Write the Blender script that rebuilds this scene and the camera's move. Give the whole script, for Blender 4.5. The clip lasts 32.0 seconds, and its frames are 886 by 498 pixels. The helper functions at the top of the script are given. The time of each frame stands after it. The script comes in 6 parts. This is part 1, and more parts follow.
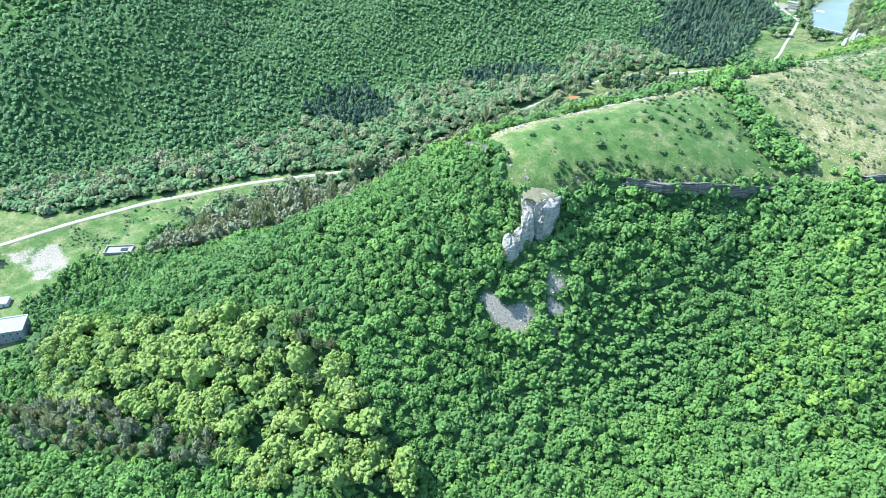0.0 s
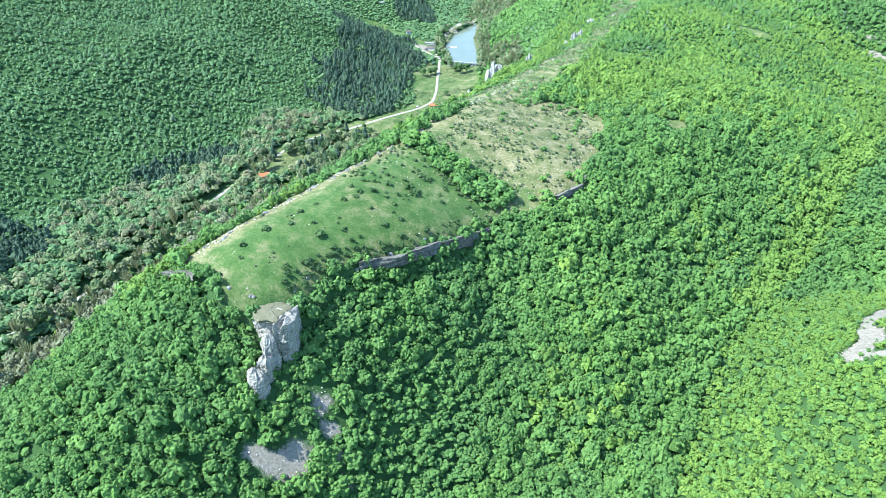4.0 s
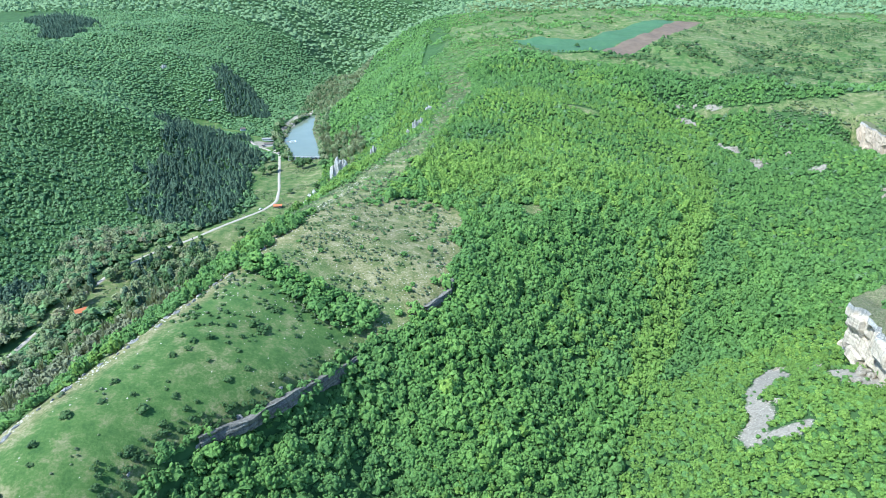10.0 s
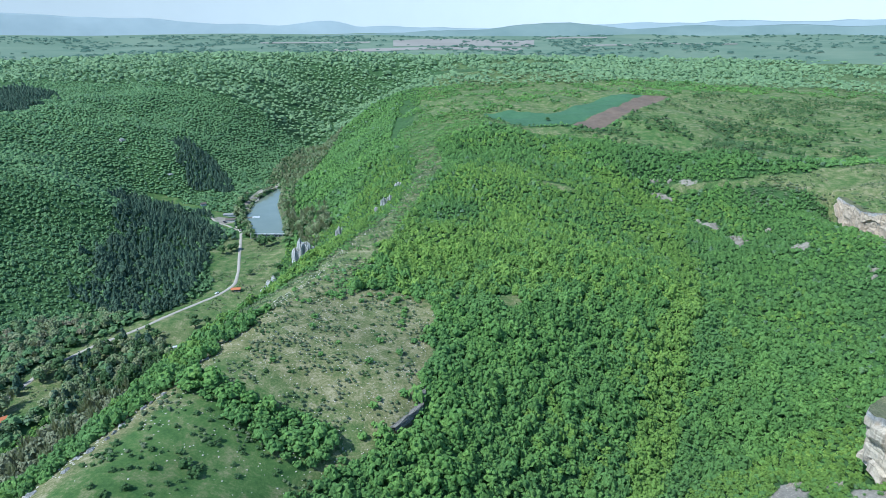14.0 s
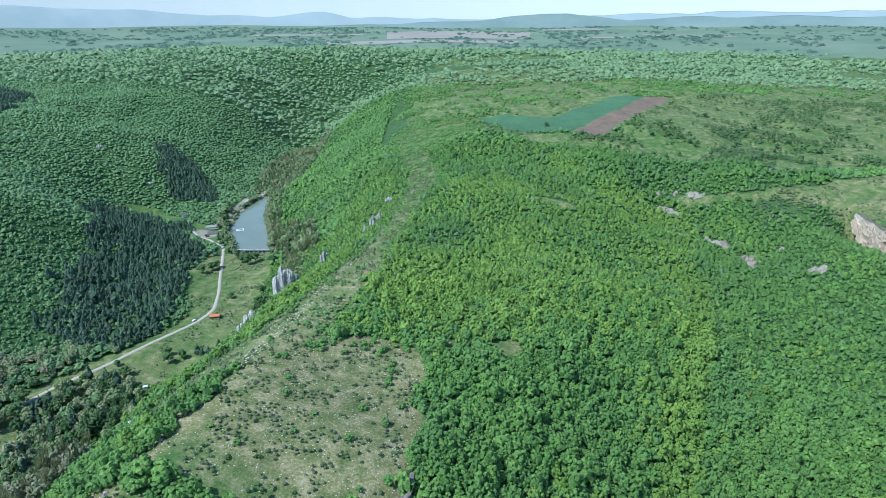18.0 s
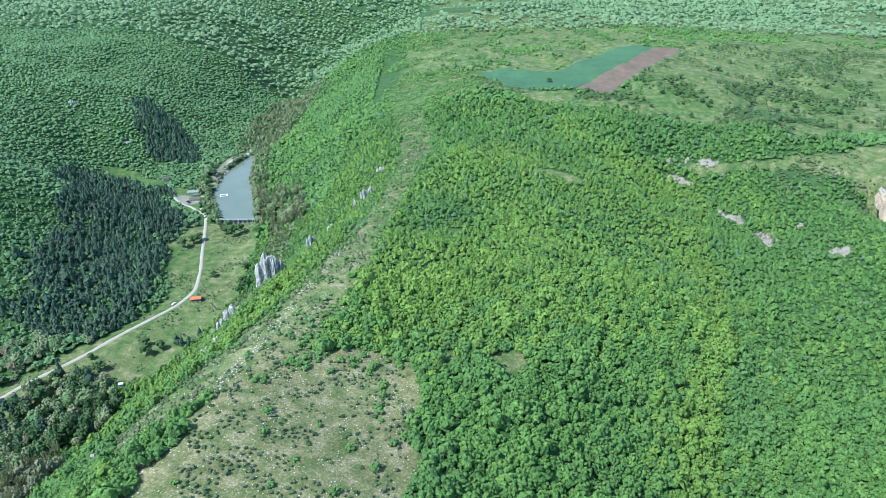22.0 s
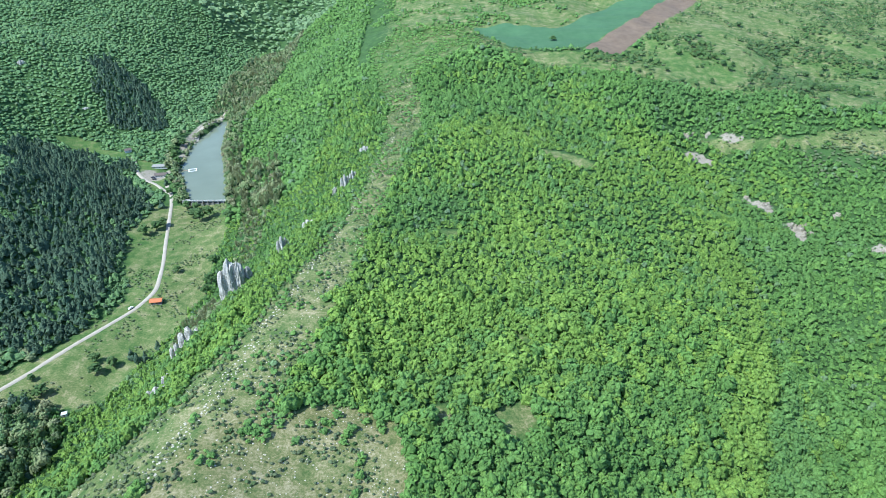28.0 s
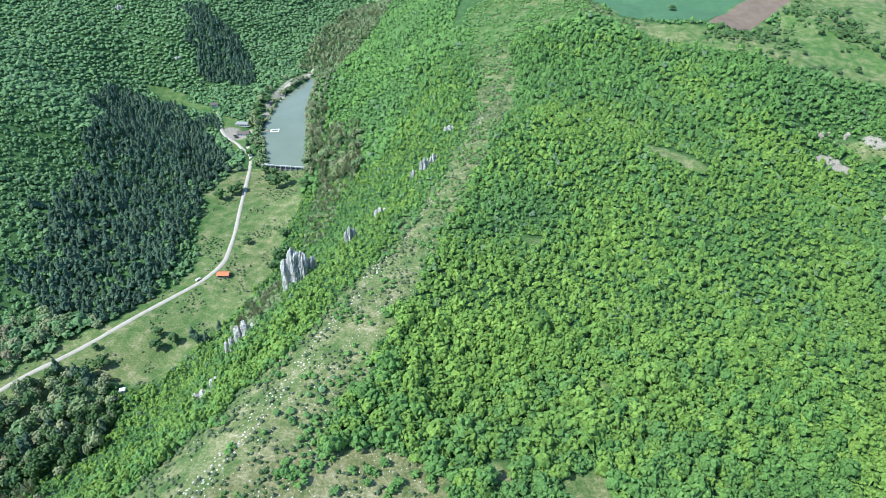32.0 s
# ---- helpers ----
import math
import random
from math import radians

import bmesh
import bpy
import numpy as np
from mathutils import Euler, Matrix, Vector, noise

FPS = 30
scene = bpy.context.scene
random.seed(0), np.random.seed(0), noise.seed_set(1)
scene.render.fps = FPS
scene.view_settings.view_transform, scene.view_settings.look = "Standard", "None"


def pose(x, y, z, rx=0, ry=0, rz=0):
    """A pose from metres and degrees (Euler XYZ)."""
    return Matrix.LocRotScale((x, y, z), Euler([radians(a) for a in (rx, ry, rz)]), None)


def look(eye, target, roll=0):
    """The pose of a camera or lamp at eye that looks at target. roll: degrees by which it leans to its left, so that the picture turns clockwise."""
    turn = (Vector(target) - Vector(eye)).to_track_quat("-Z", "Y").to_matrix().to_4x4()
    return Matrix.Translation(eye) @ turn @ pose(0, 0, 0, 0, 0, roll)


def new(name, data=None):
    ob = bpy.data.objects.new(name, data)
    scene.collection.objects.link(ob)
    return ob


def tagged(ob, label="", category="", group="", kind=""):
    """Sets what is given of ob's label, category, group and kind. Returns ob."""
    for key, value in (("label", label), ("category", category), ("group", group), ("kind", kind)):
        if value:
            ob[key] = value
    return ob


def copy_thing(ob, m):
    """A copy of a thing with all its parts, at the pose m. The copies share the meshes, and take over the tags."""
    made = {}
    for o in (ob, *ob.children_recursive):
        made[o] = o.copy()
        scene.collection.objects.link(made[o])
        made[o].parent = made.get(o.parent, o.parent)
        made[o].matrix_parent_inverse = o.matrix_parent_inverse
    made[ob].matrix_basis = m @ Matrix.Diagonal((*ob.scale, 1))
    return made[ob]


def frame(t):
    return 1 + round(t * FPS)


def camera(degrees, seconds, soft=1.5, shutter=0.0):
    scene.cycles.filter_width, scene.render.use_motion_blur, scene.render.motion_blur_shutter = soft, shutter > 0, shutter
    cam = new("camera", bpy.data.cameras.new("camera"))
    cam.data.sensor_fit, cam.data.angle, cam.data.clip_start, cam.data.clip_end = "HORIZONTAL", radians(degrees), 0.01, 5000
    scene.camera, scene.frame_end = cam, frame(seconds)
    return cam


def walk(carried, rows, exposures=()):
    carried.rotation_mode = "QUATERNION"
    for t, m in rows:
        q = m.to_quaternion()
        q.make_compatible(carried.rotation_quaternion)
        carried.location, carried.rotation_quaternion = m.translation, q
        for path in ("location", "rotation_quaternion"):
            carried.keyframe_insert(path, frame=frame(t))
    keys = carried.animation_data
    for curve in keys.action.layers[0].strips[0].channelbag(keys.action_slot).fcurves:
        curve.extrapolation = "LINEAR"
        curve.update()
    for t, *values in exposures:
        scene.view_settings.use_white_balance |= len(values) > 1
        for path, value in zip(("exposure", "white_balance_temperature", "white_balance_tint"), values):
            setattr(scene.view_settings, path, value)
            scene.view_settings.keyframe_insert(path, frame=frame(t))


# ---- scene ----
cam = camera(69.83, 32.0, soft=0.75)

# The flight: seconds, place, heading (left of north), pitch, roll.
FLIGHT = [
    (0.0, 40.2, -105.6, 237.6, 46.76, -36.38, 0.92),
    (0.5, 35.7, -102.9, 237.2, 41.97, -36.14, 0.68),
    (1.0, 31.2, -99.7, 237.0, 38.12, -35.91, 0.48),
    (1.5, 26.9, -95.8, 236.9, 35.23, -35.51, 0.51),
    (2.0, 22.9, -91.6, 237.0, 32.12, -34.99, 0.47),
    (2.5, 19.2, -87.4, 237.2, 28.03, -34.44, 0.38),
    (3.0, 16.0, -83.3, 237.5, 22.78, -33.79, 0.19),
    (3.5, 13.1, -79.2, 237.8, 18.19, -32.89, 0.05),
    (4.0, 10.9, -75.2, 237.9, 16.86, -31.60, -0.00),
    (4.5, 9.2, -71.3, 237.9, 16.70, -30.12, 0.00),
    (6.5, 5.4, -57.9, 238.1, 14.55, -28.99, 0.08),
    (7.0, 4.6, -54.7, 238.1, 13.07, -28.99, -0.01),
    (7.5, 3.9, -51.4, 238.2, 10.26, -28.85, -0.15),
    (8.0, 3.3, -47.9, 238.3, 7.51, -28.50, -0.36),
    (8.5, 2.6, -44.1, 238.4, 5.45, -28.10, -0.44),
    (9.0, 2.1, -40.0, 238.5, 4.26, -27.37, -0.55),
    (9.5, 1.8, -35.8, 238.6, 3.53, -26.16, -0.56),
    (10.0, 1.5, -31.4, 238.7, 2.63, -24.84, -0.61),
    (10.5, 1.1, -26.6, 238.7, 1.94, -23.53, -0.59),
    (11.0, 0.8, -21.7, 238.8, 1.30, -22.25, -0.45),
    (11.5, 0.5, -16.4, 239.0, 0.78, -21.02, -0.39),
    (12.0, 0.2, -10.8, 239.4, 0.33, -19.89, -0.29),
    (12.5, 0.1, -5.4, 239.7, 0.14, -18.92, -0.26),
    (13.0, 0.0, 0.0, 240.0, -0.00, -18.97, -0.23),
    (13.5, 0.1, 5.4, 240.6, -0.13, -19.04, -0.18),
    (15.5, 1.8, 28.3, 244.4, -0.29, -19.28, -0.12),
    (16.0, 2.2, 34.2, 246.0, -0.38, -19.26, -0.16),
    (16.5, 2.5, 40.3, 248.2, -0.46, -19.29, -0.17),
    (17.0, 2.7, 46.5, 250.9, -0.53, -19.38, -0.18),
    (17.5, 3.0, 52.7, 253.6, -0.56, -19.65, -0.21),
    (18.0, 3.1, 58.9, 256.4, -0.60, -20.02, -0.22),
    (18.5, 3.2, 65.2, 259.1, -0.66, -20.47, -0.21),
    (19.0, 3.3, 71.5, 261.7, -0.72, -21.29, -0.17),
    (19.5, 3.3, 77.8, 264.2, -0.77, -22.13, -0.15),
    (20.0, 3.3, 84.0, 266.5, -0.84, -22.92, -0.15),
    (20.5, 3.3, 90.1, 268.6, -0.88, -23.65, -0.09),
    (21.0, 3.2, 96.1, 270.5, -0.91, -24.33, -0.10),
    (21.5, 3.1, 102.2, 272.3, -0.96, -25.01, -0.01),
    (22.0, 3.0, 108.5, 274.1, -1.05, -25.54, -0.03),
    (22.5, 2.9, 114.9, 275.8, -1.13, -25.58, -0.00),
    (23.0, 2.9, 121.1, 277.0, -1.21, -25.76, 0.02),
    (23.5, 3.2, 127.3, 277.8, -1.25, -26.31, 0.01),
    (24.0, 3.7, 133.8, 278.3, -1.27, -26.78, 0.05),
    (24.5, 4.3, 140.4, 278.7, -1.32, -27.11, 0.06),
    (25.0, 4.7, 146.8, 278.9, -1.33, -27.48, 0.00),
    (25.5, 4.9, 153.2, 279.2, -1.39, -27.88, 0.03),
    (27.5, 5.1, 177.8, 280.1, -1.69, -30.48, 0.20),
    (28.0, 5.3, 184.1, 280.3, -1.75, -30.50, 0.19),
    (28.5, 5.5, 190.6, 280.7, -1.83, -30.54, 0.22),
    (29.0, 5.9, 197.0, 281.0, -1.88, -31.38, 0.24),
    (29.5, 6.2, 203.6, 281.4, -1.93, -32.44, 0.23),
    (30.0, 6.5, 210.0, 282.0, -1.99, -33.94, 0.29),
    (30.5, 6.7, 216.3, 283.0, -2.12, -34.51, 0.36),
    (31.0, 6.8, 222.6, 284.2, -0.88, -34.65, 0.43),
    (31.5, 6.8, 228.8, 285.4, 5.07, -34.79, 0.58),
    (32.0, 6.5, 234.8, 286.7, 7.04, -34.95, 0.59),
]


def flight_pose(x, y, z, heading, pitch, roll):
    h, p = radians(heading), radians(pitch)
    ahead = Vector((-math.sin(h) * math.cos(p), math.cos(h) * math.cos(p), math.sin(p)))
    return look((x, y, z), Vector((x, y, z)) + ahead * 100, roll)


# Stops, white balance and tint of the camera as the sky comes into and leaves its view.
EXPOSURES = [(0.0, 1.98, 5410, 3), (4.0, 1.88, 5360, 3), (9.0, 1.5, 5260, 3), (11.0, 1.32, 5160, 3), (13.0, 0.86, 5110, 4), (17.0, 0.86, 5110, 4), (20.0, 1.1, 5160, 4), (26.0, 1.28, 5310, 4), (32.0, 1.32, 5460, 4)]
walk(cam, [(row[0], flight_pose(*row[1:])) for row in FLIGHT], EXPOSURES)
# ---- end of flight ----

# ---- light ----
SUN_HEIGHT, SUN_FROM = radians(53), radians(240)  # height, and bearing clockwise from +y
world = bpy.data.worlds.new("sky")
scene.world = world
world.use_nodes = True
sky_nodes = world.node_tree
sky = sky_nodes.nodes.new("ShaderNodeTexSky")
sky.sky_type, sky.sun_disc = "NISHITA", False
sky.sun_elevation, sky.sun_rotation, sky.dust_density, sky.altitude = SUN_HEIGHT, SUN_FROM, 0.5, 300
sky_nodes.links.new(sky.outputs[0], sky_nodes.nodes["Background"].inputs[0])
sky_nodes.nodes["Background"].inputs[1].default_value = 0.126
sun = new("sun", bpy.data.lights.new("sun", "SUN"))
sun.data.energy, sun.data.angle, sun.data.color = 3.45, radians(0.6), (1.0, 0.94, 0.84)
toward = Vector((math.sin(SUN_FROM) * math.cos(SUN_HEIGHT), math.cos(SUN_FROM) * math.cos(SUN_HEIGHT), math.sin(SUN_HEIGHT)))
sun.matrix_world = look(toward * 1000, (0, 0, 0))


# ---- materials ----
def material(name, rough=0.9):
    m = bpy.data.materials.new(name)
    m.use_nodes = True
    n = m.node_tree.nodes
    b = n["Principled BSDF"]
    b.inputs["Roughness"].default_value = rough
    b.inputs["Specular IOR Level"].default_value = 0.2
    return m, n, m.node_tree.links, b


def noise_node(n, l, where, scale, detail=4.0, rough=0.6):
    x = n.new("ShaderNodeTexNoise")
    x.inputs["Scale"].default_value, x.inputs["Detail"].default_value, x.inputs["Roughness"].default_value = scale, detail, rough
    l.new(where, x.inputs["Vector"])
    return x.outputs["Fac"]


def ramp_node(n, l, value, stops):
    x = n.new("ShaderNodeValToRGB")
    e = x.color_ramp.elements
    while len(e) < len(stops):
        e.new(0.5)
    for k, (at, c) in enumerate(stops):
        e[k].position, e[k].color = at, (*c, 1) if len(c) == 3 else (c[0], c[0], c[0], 1)
    l.new(value, x.inputs[0])
    return x.outputs[0]


def mix_node(n, l, fac, a, b, mode="MIX"):
    x = n.new("ShaderNodeMix")
    x.data_type, x.blend_type = "RGBA", mode
    for socket, v in ((x.inputs[0], fac), (x.inputs[6], a), (x.inputs[7], b)):
        if hasattr(v, "links"):
            l.new(v, socket)
        elif socket == x.inputs[0]:
            socket.default_value = v
        else:
            socket.default_value = (*v, 1)
    return x.outputs[2]


def math_node(n, l, op, a, b=0.0, c=0.0, clamp=False):
    x = n.new("ShaderNodeMath")
    x.operation, x.use_clamp = op, clamp
    for k, v in enumerate((a, b, c)):
        if hasattr(v, "links"):
            l.new(v, x.inputs[k])
        else:
            x.inputs[k].default_value = v
    return x.outputs[0]


def bump_node(n, l, b, height, strength, distance):
    x = n.new("ShaderNodeBump")
    x.inputs["Strength"].default_value, x.inputs["Distance"].default_value = strength, distance
    l.new(height, x.inputs["Height"])
    l.new(x.outputs[0], b.inputs["Normal"])


def place_of(n):
    return n.new("ShaderNodeNewGeometry").outputs["Position"]


def attribute_of(n, name):
    x = n.new("ShaderNodeAttribute")
    x.attribute_name = name
    return x.outputs["Fac"]


def foliage(name, dark, mid, light, other, patch=0.012, through_light=0.22, grey=None):
    """Leaves: colour from tree to tree, in drifts over the slope, and from clump to clump; a few trees are greyer."""
    m, n, l, b = material(name, 0.7)
    where = place_of(n)
    tint = attribute_of(n, "tint")
    island = n.new("ShaderNodeNewGeometry").outputs["Random Per Island"]
    v = math_node(n, l, "MULTIPLY_ADD", island, 0.24, math_node(n, l, "MULTIPLY", tint, 0.76))
    c = ramp_node(n, l, v, [(0.08, dark), (0.5, mid), (0.92, light)])
    drift = ramp_node(n, l, noise_node(n, l, where, patch, 3), [(0.42, (0.0,)), (0.62, (1.0,))])
    c = mix_node(n, l, math_node(n, l, "MULTIPLY", drift, 0.6), c, other)
    if grey:
        c = mix_node(n, l, math_node(n, l, "MULTIPLY_ADD", tint, 7.0, -6.2, True), c, grey)
    c = mix_node(n, l, 0.7, c, ramp_node(n, l, noise_node(n, l, where, 1.1, 4, 0.75), [(0.34, (0.45,)), (0.66, (1.5,))]), "MULTIPLY")
    l.new(c, b.inputs["Base Color"])
    bump_node(n, l, b, noise_node(n, l, where, 2.6, 3, 0.8), 0.8, 0.5)
    t = n.new("ShaderNodeBsdfTranslucent")
    l.new(c, t.inputs[0])
    s = n.new("ShaderNodeMixShader")
    s.inputs[0].default_value = through_light
    l.new(b.outputs[0], s.inputs[1])
    l.new(t.outputs[0], s.inputs[2])
    l.new(s.outputs[0], n["Material Output"].inputs[0])
    return m


def plain_noisy(name, a, b_, scale, rough=0.9, bump=0.4, size=0.1, metal=0.0):
    m, n, l, b = material(name, rough)
    where = place_of(n)
    big, small = noise_node(n, l, where, scale, 5), noise_node(n, l, where, scale * 9, 4)
    v = math_node(n, l, "MULTIPLY_ADD", small, 0.45, math_node(n, l, "MULTIPLY", big, 0.55))
    l.new(ramp_node(n, l, v, [(0.32, a), (0.68, b_)]), b.inputs["Base Color"])
    b.inputs["Metallic"].default_value = metal
    bump_node(n, l, b, v, bump, size)
    return m


LEAF_OAK = foliage("leaf_oak", (0.082, 0.163, 0.039), (0.128, 0.237, 0.053), (0.192, 0.320, 0.071), (0.104, 0.195, 0.060), grey=(0.150, 0.215, 0.125))
LEAF_LIME = foliage("leaf_lime", (0.106, 0.184, 0.037), (0.168, 0.272, 0.049), (0.252, 0.366, 0.068), (0.136, 0.228, 0.047), grey=(0.150, 0.225, 0.110))
# Leaves across the valley: colour lightened and blued to stand for hazy air.
LEAF_HILL_HAZED = foliage("leaf_hill_hazed", (0.088, 0.166, 0.070), (0.134, 0.230, 0.088), (0.190, 0.296, 0.108), (0.150, 0.248, 0.094), 0.006, grey=(0.140, 0.190, 0.110))
LEAF_OLIVE = foliage("leaf_olive", (0.090, 0.165, 0.058), (0.190, 0.250, 0.100), (0.310, 0.325, 0.160), (0.235, 0.235, 0.135), 0.05, grey=(0.255, 0.205, 0.130))
LEAF_BUSH = foliage("leaf_bush", (0.040, 0.082, 0.026), (0.070, 0.128, 0.036), (0.108, 0.172, 0.052), (0.072, 0.120, 0.046))
TWIG_GREY = foliage("twig_grey", (0.200, 0.235, 0.100), (0.245, 0.272, 0.125), (0.285, 0.295, 0.150), (0.250, 0.255, 0.130), 0.03, 0.35)
LEAF_BUD = foliage("leaf_bud", (0.150, 0.178, 0.090), (0.195, 0.218, 0.115), (0.240, 0.250, 0.145), (0.205, 0.205, 0.120), 0.03, 0.1)
NEEDLE = foliage("needle", (0.040, 0.076, 0.046), (0.062, 0.106, 0.062), (0.092, 0.142, 0.080), (0.074, 0.112, 0.066), 0.03, 0.12)
# Far leaves: haze is painted in as a lighter, bluer base colour.
LEAF_FAR_HAZED = foliage("leaf_far_hazed", (0.130, 0.212, 0.098), (0.178, 0.266, 0.122), (0.222, 0.312, 0.140), (0.200, 0.290, 0.128), 0.004)
LEAF_SCRUB = foliage("leaf_scrub", (0.066, 0.108, 0.036), (0.100, 0.145, 0.054), (0.145, 0.175, 0.080), (0.125, 0.135, 0.085), 0.05, 0.15)
LEAF_PALE = foliage("leaf_pale", (0.140, 0.230, 0.048), (0.225, 0.315, 0.070), (0.300, 0.370, 0.092), (0.240, 0.300, 0.084), 0.05)
BARK = plain_noisy("bark", (0.05, 0.04, 0.03), (0.14, 0.12, 0.10), 1.5)


def limestone(name, dark, pale, face=None, cap=5.0, bed=0.45, flute=0.2):
    """Bedded rock with cracks and dark runs; a wall may have a fresher face under a grey cap."""
    m, n, l, b = material(name, 0.95)
    where = place_of(n)

    def stretched(sx, sz, scale, detail):
        q = n.new("ShaderNodeMapping")
        q.inputs["Scale"].default_value = (sx, sx, sz)
        l.new(where, q.inputs["Vector"])
        return noise_node(n, l, q.outputs[0], scale, detail, 0.65)

    beds, runs, grain = stretched(0.12, 1.6, 1.0, 4), stretched(0.8, 0.07, 1.0, 3), noise_node(n, l, where, 1.3, 5, 0.7)
    v = math_node(n, l, "MULTIPLY_ADD", beds, bed, math_node(n, l, "MULTIPLY", grain, 1 - bed))
    c = ramp_node(n, l, v, [(0.36, dark), (0.50, tuple((p + q) / 2 for p, q in zip(dark, pale))), (0.62, pale)])
    if face:
        deep = math_node(n, l, "MULTIPLY_ADD", math_node(n, l, "SUBTRACT", attribute_of(n, "below"), math_node(n, l, "MULTIPLY_ADD", noise_node(n, l, where, 0.12, 3), 8.0, cap - 4.0)), 0.5, 0.5, True)
        f = ramp_node(n, l, math_node(n, l, "MULTIPLY_ADD", noise_node(n, l, where, 0.1, 5), 0.6, math_node(n, l, "MULTIPLY", grain, 0.4)), [(0.35, tuple(q * 0.66 for q in face)), (0.55, face)])
        c = mix_node(n, l, deep, c, f)
        turf = math_node(n, l, "MULTIPLY_ADD", attribute_of(n, "below"), -1.6, 1.6, True)
        c = mix_node(n, l, turf, c, ramp_node(n, l, grain, [(0.4, (0.085, 0.105, 0.040)), (0.6, (0.200, 0.185, 0.105))]))
    c = mix_node(n, l, 0.8, c, ramp_node(n, l, runs, [(0.36, (0.6,)), (0.52, (1.0,))]), "MULTIPLY")
    k = n.new("ShaderNodeTexVoronoi")
    k.feature = "DISTANCE_TO_EDGE"
    k.inputs["Scale"].default_value = 0.22
    bent = n.new("ShaderNodeMapping")
    bent.inputs["Scale"].default_value = (1.0, 1.0, 0.45)
    l.new(where, bent.inputs["Vector"])
    l.new(bent.outputs[0], k.inputs["Vector"])
    crack = ramp_node(n, l, k.outputs["Distance"], [(0.0, (0.3,)), (0.06, (1.0,))])
    c = mix_node(n, l, 0.2, c, crack, "MULTIPLY")
    l.new(c, b.inputs["Base Color"])
    bump_node(n, l, b, math_node(n, l, "MULTIPLY_ADD", runs, flute, v), 1.0, 0.9)
    return m


ROCK = limestone("limestone", (0.14, 0.133, 0.118), (0.40, 0.382, 0.34))
ROCK_SPUR = limestone("spur_limestone", (0.17, 0.158, 0.13), (0.48, 0.445, 0.375), bed=0.5)
ROCK_PALE = limestone("pale_limestone", (0.17, 0.150, 0.112), (0.42, 0.370, 0.285))
ROCK_FLUTED = limestone("fluted_limestone", (0.27, 0.258, 0.228), (0.66, 0.63, 0.56), bed=0.1, flute=1.2)
ROCK_DARK = limestone("grey_limestone", (0.075, 0.070, 0.058), (0.24, 0.225, 0.19))
ROCK_TAN = limestone("tan_limestone", (0.18, 0.17, 0.15), (0.42, 0.40, 0.355), (0.47, 0.375, 0.265), 2.5)
ROCK_CREAM = limestone("cream_limestone", (0.20, 0.195, 0.18), (0.48, 0.46, 0.41), (0.54, 0.455, 0.335), 3.5)
STONE = plain_noisy("loose_limestone", (0.27, 0.25, 0.19), (0.50, 0.46, 0.365), 0.8, 0.95)
TURF_DRY = plain_noisy("dry_turf", (0.085, 0.090, 0.045), (0.185, 0.165, 0.110), 0.6, 0.95, 0.6, 0.3)
RUBBER = plain_noisy("rubber", (0.02, 0.02, 0.02), (0.04, 0.04, 0.04), 3.0)
PAINT_WHITE = plain_noisy("white_paint", (0.55, 0.55, 0.53), (0.72, 0.72, 0.70), 1.0, 0.5, 0.1, 0.01)
PAINT_DARK = plain_noisy("dark_car_paint", (0.03, 0.03, 0.035), (0.06, 0.06, 0.07), 1.0, 0.3, 0.1, 0.01)
GRAVEL = plain_noisy("road_gravel", (0.26, 0.228, 0.18), (0.40, 0.358, 0.29), 0.3, 0.95, 0.3, 0.05)
CONCRETE = plain_noisy("concrete", (0.17, 0.168, 0.15), (0.31, 0.302, 0.27), 0.5, 0.85, 0.3, 0.03)
ROOF_ORANGE = plain_noisy("orange_roof_sheet", (0.36, 0.11, 0.045), (0.48, 0.17, 0.07), 0.8, 0.7, 0.3, 0.03)
ROOF_BROWN = plain_noisy("brown_roof", (0.085, 0.068, 0.058), (0.15, 0.122, 0.105), 0.8, 0.8, 0.3, 0.03)
WOOD = plain_noisy("weathered_wood", (0.16, 0.12, 0.08), (0.30, 0.24, 0.17), 1.2, 0.85, 0.3, 0.02)
WHITE_WALL = plain_noisy("white_plaster", (0.42, 0.42, 0.40), (0.60, 0.60, 0.57), 0.6, 0.9, 0.2, 0.02)
DARK_HOLE = plain_noisy("dark_window", (0.02, 0.025, 0.03), (0.05, 0.055, 0.06), 1.0, 0.3, 0.1, 0.01)


